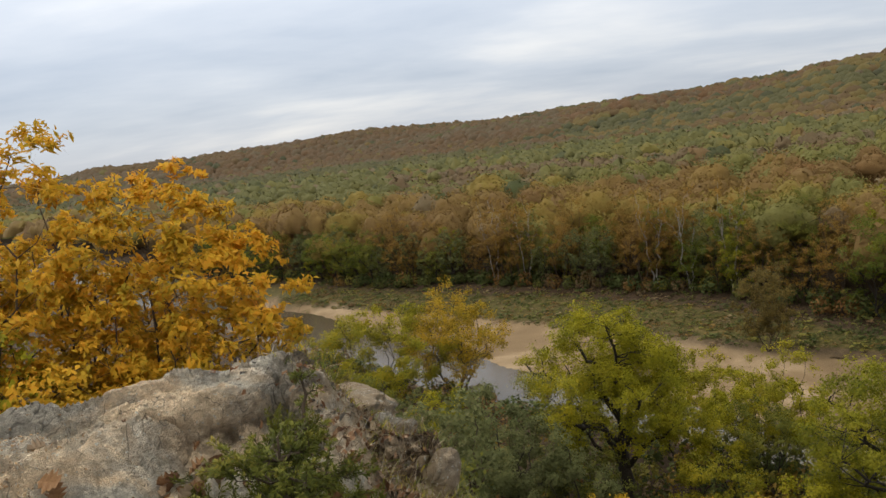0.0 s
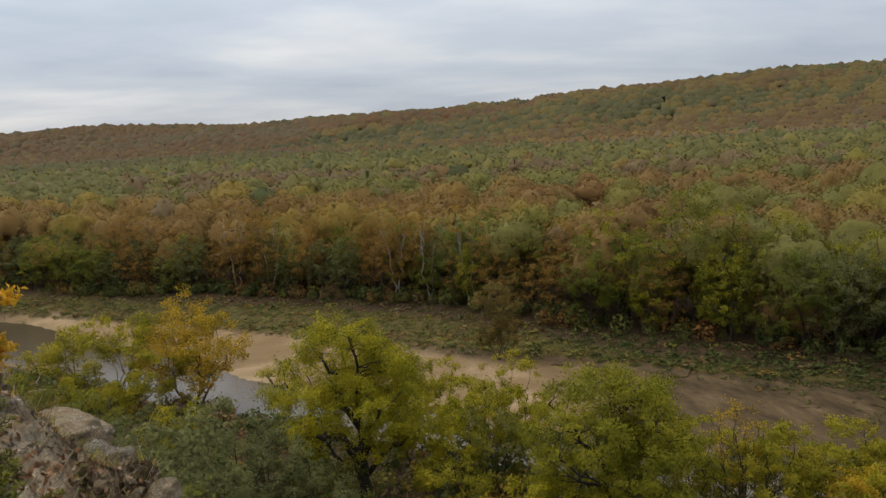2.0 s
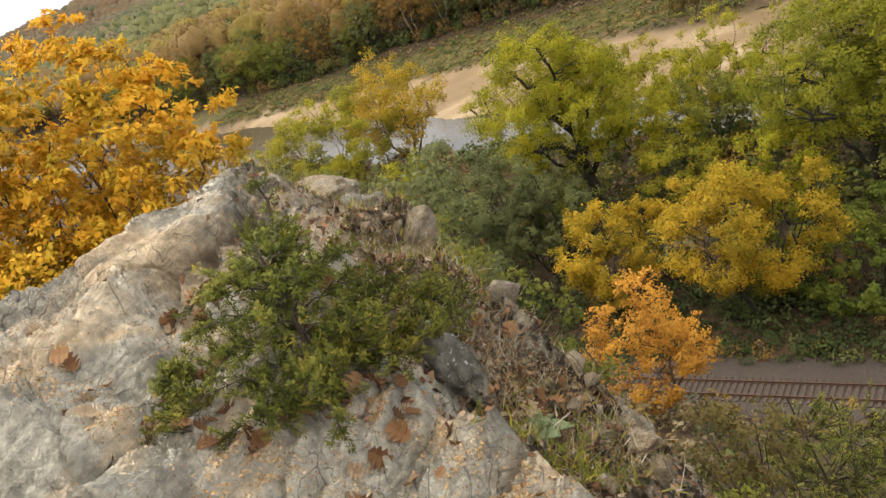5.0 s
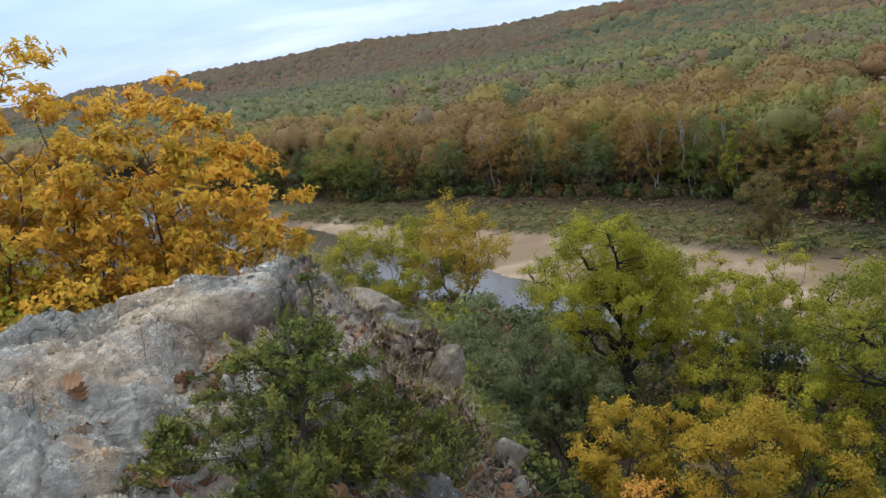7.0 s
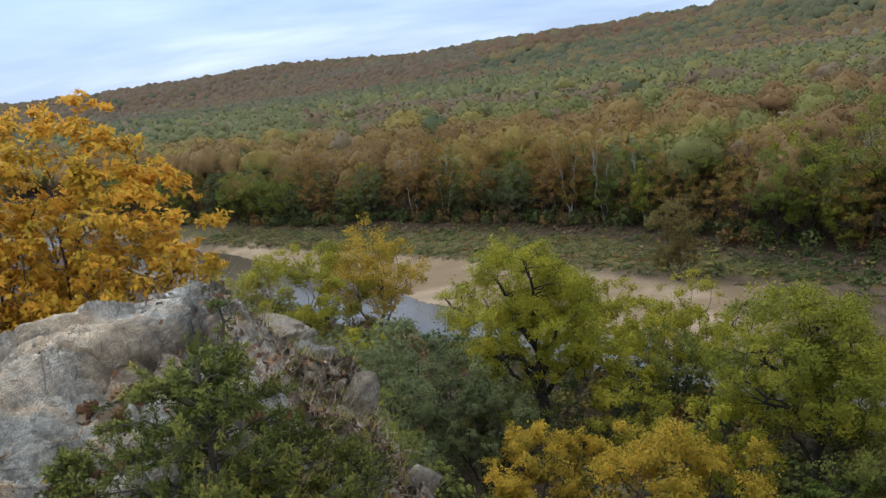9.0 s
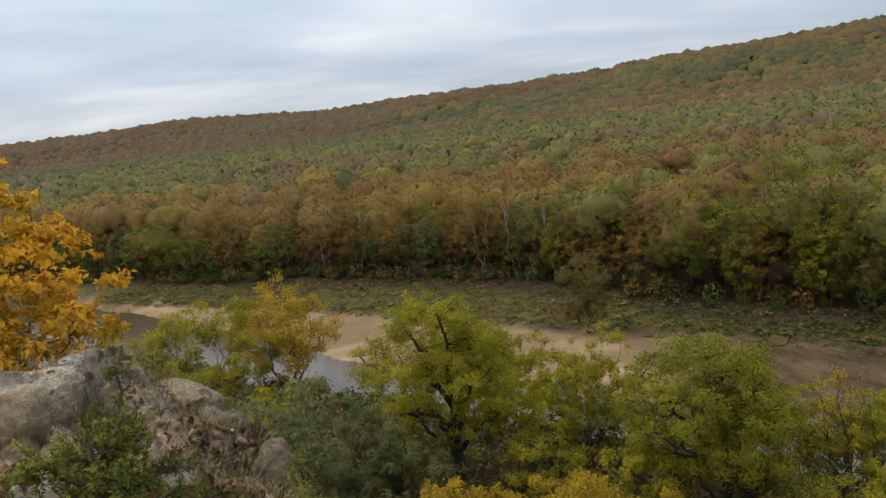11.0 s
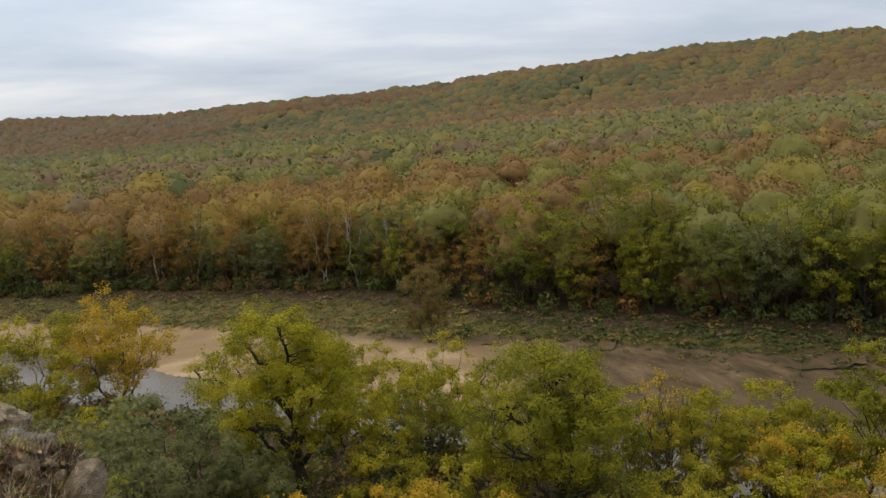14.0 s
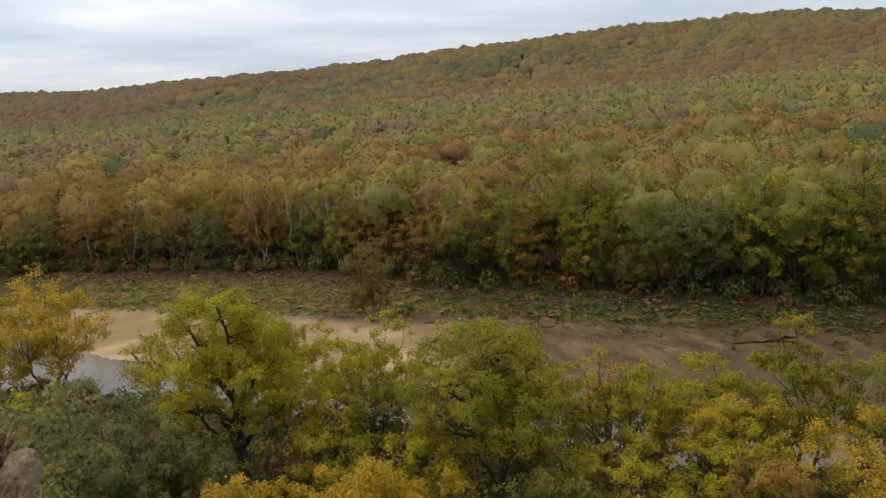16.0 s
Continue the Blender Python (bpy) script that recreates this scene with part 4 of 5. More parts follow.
EDGE = ((-2, 1.0, 2.3, 2.73, 3.3, 4.0, 5.1, 5.4, 7, 9), (0.5, 0.25, 0.02, -0.30, -0.50, -0.62, -0.82, -1.1, -2.2, -3.0))
BRINK = ((-2, 1, 2.3, 3.3, 3.7, 4.5, 5.5, 6.5, 7.1, 7.6, 9), (0.85, 0.72, 0.55, 0.42, 0.32, -0.04, -0.34, -0.26, -0.38, -0.95, -2.2))
LEDGE = ((-3.4, 3.4), (-1.95, 4.06), (-1.70, 4.12), (-1.45, 4.13), (-1.36, 4.31), (-1.17, 4.46), (-1.12, 4.72), (-1.12, 5.4))


def beyond_ledge(x, y):
    """Distance from the front of the ledge, positive on the far side."""
    best, side = 9.0, 1.0
    for (ax, ay), (bx, by) in zip(LEDGE, LEDGE[1:]):
        dx, dy = bx - ax, by - ay
        t = min(1, max(0, ((x - ax) * dx + (y - ay) * dy) / (dx * dx + dy * dy)))
        d = math.hypot(x - ax - t * dx, y - ay - t * dy)
        if d < best:
            best, side = d, 1.0 if dx * (y - ay) - dy * (x - ax) > 0 else -1.0
    return best * side


import mathutils.kdtree


class Joints:
    """Rock broken into blocks: each has its height and tilt, with a crack between it and the next."""

    def __init__(self, seed, size, aspect, turn, step, tilt, crack):
        rng = np.random.default_rng(seed)
        c, s = math.cos(radians(turn)), math.sin(radians(turn))
        self.m = np.array(((c, s), (-s * aspect, c * aspect))) / size
        pts = np.array([(x, y) for x in np.arange(-3.6, 1.4, size) for y in np.arange(0.6, 6.4, size / aspect)])
        pts = pts + rng.uniform(-0.5, 0.5, pts.shape) * np.array((size, size / aspect))
        self.p = pts @ self.m.T
        self.tree = mathutils.kdtree.KDTree(len(pts))
        for i, (a, b) in enumerate(self.p):
            self.tree.insert((a, b, 0), i)
        self.tree.balance()
        self.up = rng.normal(0, step, len(pts))
        self.lie = rng.normal(0, tilt, (len(pts), 2))
        self.crack, self.size = crack, size

    def at(self, x, y):
        w = 0.22 * nz(x, y, 41, self.size * 0.8, 3)
        q = self.m @ np.array((x, y)) + np.array((w, w * 0.7))
        (_, i, near), (_, _, far) = self.tree.find_n((q[0], q[1], 0), 2)
        gap = far - near
        return self.up[i] - float((self.p[i] - q) @ self.lie[i]) - self.crack * max(0.0, 1 - gap / 0.09) ** 1.5


BLOCKS = Joints(71, 0.60, 1.9, 52, 0.034, 0.085, 0.085)
SLIVERS = Joints(72, 0.30, 4.0, 50, 0.014, 0.050, 0.020)


def shelf(x, y):
    """Height of the bedrock shelf over which the camera looks."""
    base = -2.52 - 0.33 * x + 0.20 * max(y, 1.4)
    b = beyond_ledge(x, y) + 0.05 * nz(x, y, 13, 0.30, 3)
    slab = min(1, max(0, b / 0.05 + 0.5))                  # on the upper slab
    p = base + 0.05 * nz(x, y, 3, 0.9, 3) * (1 - 0.6 * slab)
    # thin beds with worn risers
    t = (p + 0.03 * nz(x, y, 17, 0.35, 3)) / 0.062
    f = math.floor(t)
    r = t - f
    rr = min(1, max(0, (r - 0.72) / 0.28))
    q = (f + 0.35 * r + 0.65 * rr * rr * (3 - 2 * rr)) * 0.062
    m = min(1, max(0, 0.45 + 1.1 * nz(x + 5, y, 1, 0.7, 2)))
    z = p + (q - p) * m
    if b < 0.05:
        drop = 0.115 * min(1, max(0.12, (x + 1.54) / 0.14)) * min(1, max(0.0, (x + 2.1) / 0.3))
        z -= (1 - slab) * (drop * (0.45 + 0.55 * math.exp(b / 0.55)) + 0.03 * math.exp(-abs(b) / 0.08))
    crest = 0.714 * x - 0.700 * y + 4.27 - 0.035 * nz(x, y, 9, 0.6, 3)     # positive on the near side of the crest
    if crest < 0:
        z += crest * (0.7 if crest > -0.2 else 2.4) + (0.34 if crest <= -0.2 else 0)
    elif crest < 0.30:
        z -= 0.07 * (1 - crest / 0.30) ** 2
    xe = float(np.interp(y, *EDGE)) + 0.12 * nz(y, 5, 1, 0.4, 3)
    if x > xe:
        o = x - xe
        low = -2.5 - 0.33 * xe + 0.2 * min(y, 5.2) - 0.30 - 0.85 * o - 0.28 * max(0.0, y - 5.0) + 0.09 * nz(x, y, 11, 0.3, 4)
        xb = float(np.interp(y, *BRINK)) + 0.10 * nz(y, 2, 2, 0.5, 3)
        if x > xb:
            low -= (x - xb) * 3.0
        low = min(z, low)
        z = low if o > 0.10 else z + (low - z) * (o / 0.10) ** 0.7
    # blocks parted by joints, each with its own lie, and pitting
    keep = 1.0 - 0.72 * slab
    z += BLOCKS.at(x, y) * keep + SLIVERS.at(x, y) * (0.5 + 0.5 * keep)
    e = abs(nz(x * 0.8 + 0.6 * y, y * 1.5 - 0.8 * x, 29, 0.42, 3))
    z += 0.030 * min(e, 0.45) - 0.010
    z += 0.016 * nz(x, y, 7, 0.14, 4) + 0.014 * abs(nz(x * 0.8 + 0.6 * y, 1.7 * y - 1.3 * x, 19, 0.07, 2))
    return EYE_Z + z


def outcrop():
    xs = np.concatenate([np.arange(-5.0, -3.0, 0.08), np.arange(-3.0, 1.0, 0.018), np.arange(1.0, 1.9, 0.08)])
    ys = np.concatenate([np.arange(-1.6, 1.5, 0.08), np.arange(1.5, 5.7, 0.018), np.arange(5.7, 8.6, 0.07)])
    nx, ny = len(xs), len(ys)
    v = np.array([[x, y, shelf(x, y)] for x in xs for y in ys])
    rim = np.minimum(np.minimum(v[:, 0] + 5.0, v[:, 1] + 1.6), 9.0)
    v[:, 2] -= 3.0 * np.clip(1 - rim / 0.7, 0, 1) ** 1.6
    # the slab's lip hangs over, and its foot is worn back
    for row in v:
        x, y = row[0], row[1]
        if -1.75 < x < -0.85 and 3.7 < y < 5.3:
            jog = 0.05 * nz(x, y, 13, 0.30, 3)
            b = beyond_ledge(x, y) + jog
            if abs(b) < 0.35:
                gx, gy = beyond_ledge(x + 0.02, y) - b + jog, beyond_ledge(x, y + 0.02) - b + jog
                g = math.hypot(gx, gy) + 1e-9
                s = 0.075 * math.exp(-abs(b) / 0.10) * math.tanh((b + 0.03) / 0.025) * min(1, max(0, (x + 1.9) / 0.4))
                row[0], row[1] = x - gx / g * s, y - gy / g * s
    i, j = np.meshgrid(np.arange(nx - 1), np.arange(ny - 1), indexing="ij")
    q = np.stack([i * ny + j, (i + 1) * ny + j, (i + 1) * ny + j + 1, i * ny + j + 1], -1).reshape(-1, 4)
    q = q[v[q][:, :, 2].min(1) > 41.5]
    off = v[:, 0] - np.interp(v[:, 1], *EDGE)
    behind = 0.714 * v[:, 0] - 0.700 * v[:, 1] + 4.42
    soil = np.maximum(ramp01(off, 0.05, 0.2), ramp01(-behind, 0.0, 0.3))
    # washed-in soil along the foot of the slab
    for i, (x, y, _) in enumerate(v):
        if -1.6 < x < -0.7 and 3.6 < y < 5.2:
            b = beyond_ledge(x, y)
            if -0.5 < b < 0.02:
                soil[i] = max(soil[i], 0.75 * (1 - abs(b + 0.18) / 0.34) * min(1, (x + 1.6) / 0.2))
    tagged(new("rock_shelf", quads_mesh("rock_shelf", v, q, M_SHELF, True, {"soil": soil})), "weathered buff limestone shelf at the bluff's edge", "rock", kind="structure")


outcrop()


def boulder(name, at, size, seed, material, label, rough=0.28, turn=0.0, flat=0.0):
    bm = bmesh.new()
    bmesh.ops.create_icosphere(bm, subdivisions=5, radius=1)
    off = Vector((seed * 3.1, seed * 1.7, seed))
    rng = random.Random(seed)
    planes = [(Vector((rng.gauss(0, 1), rng.gauss(0, 1), rng.gauss(0, 0.8))).normalized(), rng.uniform(0.55, 0.8)) for _ in range(11)]
    for w in bm.verts:
        c = w.co.copy()
        # squared off, then bedded and broken
        m = max(abs(c.x), abs(c.y), abs(c.z))
        c = c.lerp(c / m * 0.86, 0.45)
        for pn, po in planes:
            over = c.dot(pn) - po
            if over > 0:
                c -= pn * over * 0.92
        bed = Vector((c.x * 1.3, c.y * 1.3, c.z * 3.4))
        d = noise.fractal(c * 1.0 + off, 0.9, 2.0, 3) * rough + noise.fractal(bed * 1.6 + off, 0.9, 2.1, 4) * rough * 0.42
        lay = math.floor(c.z * 5.5 + 0.9 * noise.noise(c * 1.3 + off))
        d += 0.11 * noise.noise(Vector((lay * 3.7 + seed, c.x * 0.8, c.y * 0.8))) * 2
        c *= 1 + d
        if flat and c.z > flat:
            c.z = flat + (c.z - flat) * 0.25
        w.co = Vector((c.x * size[0], c.y * size[1], c.z * size[2]))
    me = bpy.data.meshes.new(name)
    bm.to_mesh(me)
    bm.free()
    me.materials.append(material)
    for p in me.polygons:
        p.use_smooth = True
    ob = new(name, me)
    ob.matrix_basis = pose(*at, 0, 0, turn)
    return tagged(ob, label, "rock")


GREY = "grey weathered limestone boulder at the bluff's edge"
boulder("boulder", (-0.85, 6.20, 45.00), (0.50, 0.40, 0.30), 5, M_ROCK, GREY, 0.24, 10)
boulder("boulder", (-0.57, 5.62, 44.97), (0.28, 0.25, 0.24), 8, M_ROCK_GREY, "dark grey limestone boulder at the bluff's edge", 0.26, 30)
boulder("boulder", (-0.66, 5.20, 45.01), (0.26, 0.24, 0.22), 11, M_ROCK, GREY, 0.24, 70)
boulder("boulder", (-1.12, 5.95, 45.15), (0.26, 0.2, 0.16), 17, M_ROCK, "pale limestone block behind the cedar", 0.24, 40)
boulder("boulder", (-0.27, 3.32, 44.90), (0.14, 0.20, 0.33), 14, M_ROCK_GREY, "dark-faced upright limestone block beside the cedar", 0.22, 8)


def loose_stone(seed):
    """A broken lump of limestone with flat faces, about one metre across."""
    rng = random.Random(seed)
    bm = bmesh.new()
    bmesh.ops.create_icosphere(bm, subdivisions=3, radius=0.62)
    cuts = [(Vector((rng.gauss(0, 1), rng.gauss(0, 1), rng.gauss(0, 1))).normalized(), rng.uniform(0.26, 0.46)) for _ in range(9)]
    for w in bm.verts:
        for pn, po in cuts:
            over = w.co.dot(pn) - po
            if over > 0:
                w.co -= pn * over * 0.95
        w.co *= 1 + 0.10 * noise.fractal(w.co * 3 + Vector((seed, 0, 0)), 0.9, 2.1, 3)
    me = bpy.data.meshes.new("stone")
    bm.to_mesh(me)
    bm.free()
    me.materials.append(M_ROCK)
    return me


def brink_stones():
    rng = random.Random(88)
    kinds = [loose_stone(880 + i) for i in range(7)]
    for i in range(120):
        y = rng.uniform(2.1, 4.9)
        brink, edge = float(np.interp(y, *BRINK)), float(np.interp(y, *EDGE))
        x = brink + rng.gauss(-0.03, 0.09) if i % 3 else rng.uniform(edge + 0.08, brink)
        size = min(0.24, 0.035 + rng.expovariate(22)) * (1.0 if i % 3 else 0.7)
        ob = new("stone", kinds[rng.randrange(7)])
        ob.matrix_basis = Matrix.Translation((x, y, shelf(x, y) + size * 0.12)) @ Euler((rng.uniform(0, 6.28), rng.uniform(0, 6.28), rng.uniform(0, 6.28))).to_matrix().to_4x4() @ Matrix.Diagonal((size * 1.3, size, size * 0.8, 1))
        tagged(ob, "broken grey limestone lump on the steep edge", "stone", "stones along the brink")


brink_stones()

# oaks beyond the shelf
for sd, at, h, r, cf, nl in ((301, (-4.45, 8.1, 43.2), 4.65, 1.55, 0.1, 7000), (302, (-2.75, 8.5, 43.2), 4.1, 1.4, 0.12, 7500), (303, (-2.3, 7.8, 43.3), 2.45, 0.7, 0.2, 1500), (304, (-5.6, 8.6, 43.2), 4.3, 1.5, 0.05, 5000), (306, (-3.7, 8.0, 43.2), 3.3, 1.2, 0.02, 4500)):
    wood, crown = broad_tree(sd, h, r, cf, 220, int(nl * 2.1), 0.085, 0.065, 3, top=0.6, clump=0.135, hollow=0.12, squash=0.6, aspect=0.40, twigs=2)
    plant("oak", at, wood, crown, M_BARK_BROWN, M_OAK, "small oak in golden-orange autumn leaf", group="oaks beyond the shelf")

# the small orange tree down the slope
wood, crown = broad_tree(305, 7.2, 2.55, 0.15, 84, 9000, 0.13, 0.08, 1, top=0.6, clump=0.22, hollow=0.15)
plant("small_tree", (4.75, 24.4, 25.2), wood, crown, M_BARK_BROWN, M_ORANGE, "small tree in bright orange leaf on the slope")


# ---------------------------------------------------------------- undergrowth below the bluff
def undergrowth():
    rng = np.random.default_rng(41)
    s = rng.uniform(-150, 45, 1400)
    ne = np.interp(s, *NEAR_EDGE)
    n = 54.5 + (ne - 1.5 - 54.5) * rng.uniform(0, 1, len(s)) ** 1.0
    slope = rng.uniform(0, 1, len(s)) < 0.10
    n = np.where(slope, rng.uniform(8, 36, len(s)), n)
    x, y = (n + s) * R2, (n - s) * R2
    z = land(x, y)[0]
    fringe = n < 58
    rad = np.where(fringe, rng.uniform(0.7, 1.3, len(s)), rng.uniform(1.0, 2.4, len(s)))
    tint = np.where(rng.uniform(0, 1, len(s)) < 0.62, rng.normal(0.15, 0.07, len(s)), rng.choice([0.34, 0.42, 0.55, 0.68, 0.93], len(s)))
    tint = np.where(fringe, 0.08, tint)
    fx = rng.uniform(-75, 15, 260)
    fn = rng.uniform(52.0, 57.0, 260)
    x, y = np.concatenate([x, (fn + fx) * R2]), np.concatenate([y, (fn - fx) * R2])
    z = np.concatenate([z, np.full(260, 3.9)])
    rad, tint = np.concatenate([rad, rng.uniform(0.6, 1.5, 260)]), np.concatenate([tint, rng.normal(0.06, 0.05, 260)])
    set_out("undergrowth", "tangled dark green and brown undergrowth below the bluff", "undergrowth", rng, crown_templates(43, 12, 64, 0.28, -0.4), x, y, z + rad * 0.5, rad, rad * 0.9, tint)


undergrowth()


def ivy():
    """Rank greenery along the edge of the ballast."""
    rng = np.random.default_rng(44)
    m = 620
    u, w = rng.uniform(-75, 20, m), 49.8 + rng.gamma(2.0, 1.1, m)
    x, y = TDIR.x * u + TNOR.x * w, TDIR.y * u + TNOR.y * w
    rad = rng.uniform(0.35, 1.0, m)
    tint = np.where(rng.uniform(0, 1, m) < 0.8, rng.normal(0.06, 0.04, m), rng.choice([0.25, 0.4, 0.62], m))
    set_out("ivy", "dark green tangled growth along the tracks", "undergrowth", rng, crown_templates(45, 8, 60, 0.28, -0.2), x, y, np.full(m, 3.9) + rad * 0.35, rad, rad * 0.9, np.clip(tint, 0, 1))


ivy()


def slope_brush():
    """Scrub on the steep ground under the shelf."""
    rng = np.random.default_rng(47)
    m = 420
    n, s = rng.uniform(7, 34, m), rng.uniform(-26, 6, m)
    x, y = (n + s) * R2, (n - s) * R2
    rad = rng.uniform(0.35, 0.95, m)
    tint = rng.choice([0.1, 0.2, 0.34, 0.55, 0.66, 0.86, 0.93, 0.97], m)
    set_out("slope_brush", "brown and grey-green brush on the steep slope", "brush", rng, crown_templates(48, 8, 110, 0.2, -0.5), x, y, land(x, y)[0] + rad * 0.5, rad, rad, tint)


def bank_weeds():
    """Low weeds and grass hummocks on the far bank."""
    rng = np.random.default_rng(49)
    m = 4200
    s = rng.uniform(-230, 75, m)
    g0, te = np.interp(s, *GRASS_EDGE), np.interp(s, *WOOD_EDGE)
    n = g0 + (te - g0) * rng.uniform(-0.03, 1.0, m) - np.where(rng.uniform(0, 1, m) < 0.14 + 0.26 * ramp01(s, -30, -5), rng.exponential(2.6, m) * (1 + 0.6 * ramp01(s, -30, 0)), 0)
    x, y = (n + s) * R2, (n - s) * R2
    rad = rng.uniform(0.25, 0.8, m) * np.where(rng.uniform(0, 1, m) < 0.12, 1.7, 1)
    lush = 0.35 + 0.45 * ramp01(s, -75, -25)
    tint = np.where(rng.uniform(0, 1, m) < lush, rng.normal(0.12, 0.07, m), rng.choice([0.26, 0.3, 0.4, 0.64, 0.88, 0.94], m))
    set_out("bank_weeds", "low green and brown weeds on the far bank", "weeds", rng, crown_templates(50, 8, 16, 0.5, -0.1), x, y, land(x, y)[0], rad * 1.5, rad * 0.75, tint)


bank_weeds()


def bank_shrubs():
    """Bushes that close the foot of the far woods."""
    rng = np.random.default_rng(53)
    m = 420
    s = rng.uniform(-330, 95, m)
    n = np.interp(s, *WOOD_EDGE) + rng.uniform(-1.5, 6, m)
    x, y = (n + s) * R2, (n - s) * R2
    rad = rng.uniform(0.9, 2.6, m)
    tint = np.where(rng.uniform(0, 1, m) < 0.6, rng.normal(0.14, 0.07, m), rng.choice([0.34, 0.42, 0.62, 0.70, 0.9], m))
    set_out("bank_shrubs", "green and brown bushes at the foot of the far woods", "shrubs", rng, crown_templates(54, 10, 130, 0.26, -0.5), x, y, land(x, y)[0] + rad * 0.7, rad, rad * 1.1, tint)


bank_shrubs()
slope_brush()

# dry brush at the oaks' feet
for sd, x, y, zt, r, leafy in ((421, -3.3, 6.6, 45.75, 0.75, M_OAK), (422, -4.2, 6.9, 45.95, 0.8, M_WILLOW), (423, -2.7, 7.2, 45.5, 0.6, M_OAK), (424, -3.9, 5.9, 45.7, 0.6, M_OAK)):
    wood, crown = broad_tree(sd, zt - 43.1, r, 0.35, 40, 1700, 0.06, 0.025, 4, top=0.8, clump=0.3)
    plant("brush", (x, y, 43.1), wood, crown, M_BARK_BROWN, leafy, "low brush in yellow leaf behind the rock shelf", "shrub", "brush behind the shelf")


for sd, x, y, zt, r, leafy in ((425, 1.45, 6.5, 41.3, 0.55, M_UMBER), (426, 1.1, 5.6, 41.4, 0.45, M_OLIVE), (427, 2.0, 7.0, 40.9, 0.6, M_UMBER)):
    z0 = float(land(x, y)[0]) - 0.2
    wood, crown = broad_tree(sd, zt - z0, r, max(0.0, 1 - 1.6 / (zt - z0)), 30, 1500, 0.05, 0.025, 4, top=0.8, clump=0.3)
    plant("brush", (x, y, z0), wood, crown, M_BARK_BROWN, leafy, "thin brown brush clinging to the cliff", "shrub", "brush on the cliff")


# ---------------------------------------------------------------- cedars and shrubs by the shelf
def cedar(name, seed, at, height, radius, sprays, label, leader=0.0, leafy=M_CEDAR, length=0.07, low=0.05, droop=0.0, taper=0.7, bias=1.0, thin=1.0):
    """A juniper: arching boughs set with short fringes of scale leaves."""
    rng = np.random.default_rng(seed)
    wood = Pile()
    stem = limb(rng, (0, 0, -0.05), (0.04, 0.02, height), 0, 8, 0.03)
    wood.add(*tube(stem, np.linspace(0.018, 0.005, 8) * max(1, min(2, height)), 6))
    pos, way, tips = [], [], []
    boughs = int(46 * (1 + leader) * thin)
    for i in range(boughs):
        t = low + (1 - low) * rng.uniform() ** (bias if i % 5 else 0.8)
        a = rng.uniform(0, 6.28)
        reach = radius * (1 - t) ** taper * rng.uniform(0.55, 1.1) + 0.05 * height
        root = stem[int(t * 6.9)]
        end = root + np.array([math.cos(a) * reach, math.sin(a) * reach, reach * rng.uniform(0.0, 0.55) - droop * reach])
        p = limb(rng, root, end, 0.05, 7, 0.05)
        wood.add(*tube(p, np.linspace(0.007, 0.0015, 7) * max(1, min(2, height)), 4))
        k = max(6, int(sprays / boughs * (0.4 + reach / radius)))
        twigs = max(5, int(17 * reach / radius))
        f = rng.uniform(0.25, 1.0, twigs)
        foot = np.stack([np.interp(f, np.linspace(0, 1, 7), p[:, j]) for j in range(3)], 1)
        aim = unit(unit(end - root)[None] * 0.9 + rng.normal(size=(twigs, 3)) * 0.75 + np.array([0, 0, 0.25]))
        far = radius * rng.uniform(0.10, 0.27, twigs)
        for q, d0, ln in zip(foot, aim, far):
            m = max(4, k // twigs)
            g = rng.uniform(0.1, 1.0, m)
            d = unit(d0[None] * 0.9 + rng.normal(size=(m, 3)) * 0.65)
            pos.append(q + d0 * (g * ln)[:, None] + d * length * 0.4)
            way.append(d)
            tips.append(g)
            wood.add(*tube(np.stack([q, q + d0 * ln * 0.5, q + d0 * ln * 0.95]), np.array([0.003, 0.002, 0.001]) * max(1, height), 3))
    pos, way = np.concatenate(pos), np.concatenate(way)
    n = len(pos)
    side = unit(np.cross(way, rng.normal(size=(n, 3))))
    ln = (length * rng.uniform(0.6, 1.4, n))[:, None]
    w = ln * 0.15
    v = np.stack([pos - side * w * 0.5, pos + way * ln * 0.5 + side * w, pos + way * ln, pos + way * ln * 0.5 - side * w], 1)
    top = empty(name, at, label, "cedar")
    part("trunk", quads_mesh("trunk", *wood.arrays(), M_BARK_BROWN, True), top)
    away = unit(pos - np.array([0, 0, height * 0.35]) + np.array([0, 0, 0.25 * radius]))
    flip = (np.cross(v[:, 1] - v[:, 0], v[:, 2] - v[:, 1]) * away).sum(1) < 0
    v[flip] = v[flip][:, ::-1]
    part("foliage", quads_mesh("foliage", v.reshape(-1, 3), np.arange(4 * n).reshape(-1, 4), leafy, floats={"tip": np.repeat(np.concatenate(tips), 4)}, normals=np.repeat(unit(away + 0.6 * way), 4, axis=0)), top)
    return top


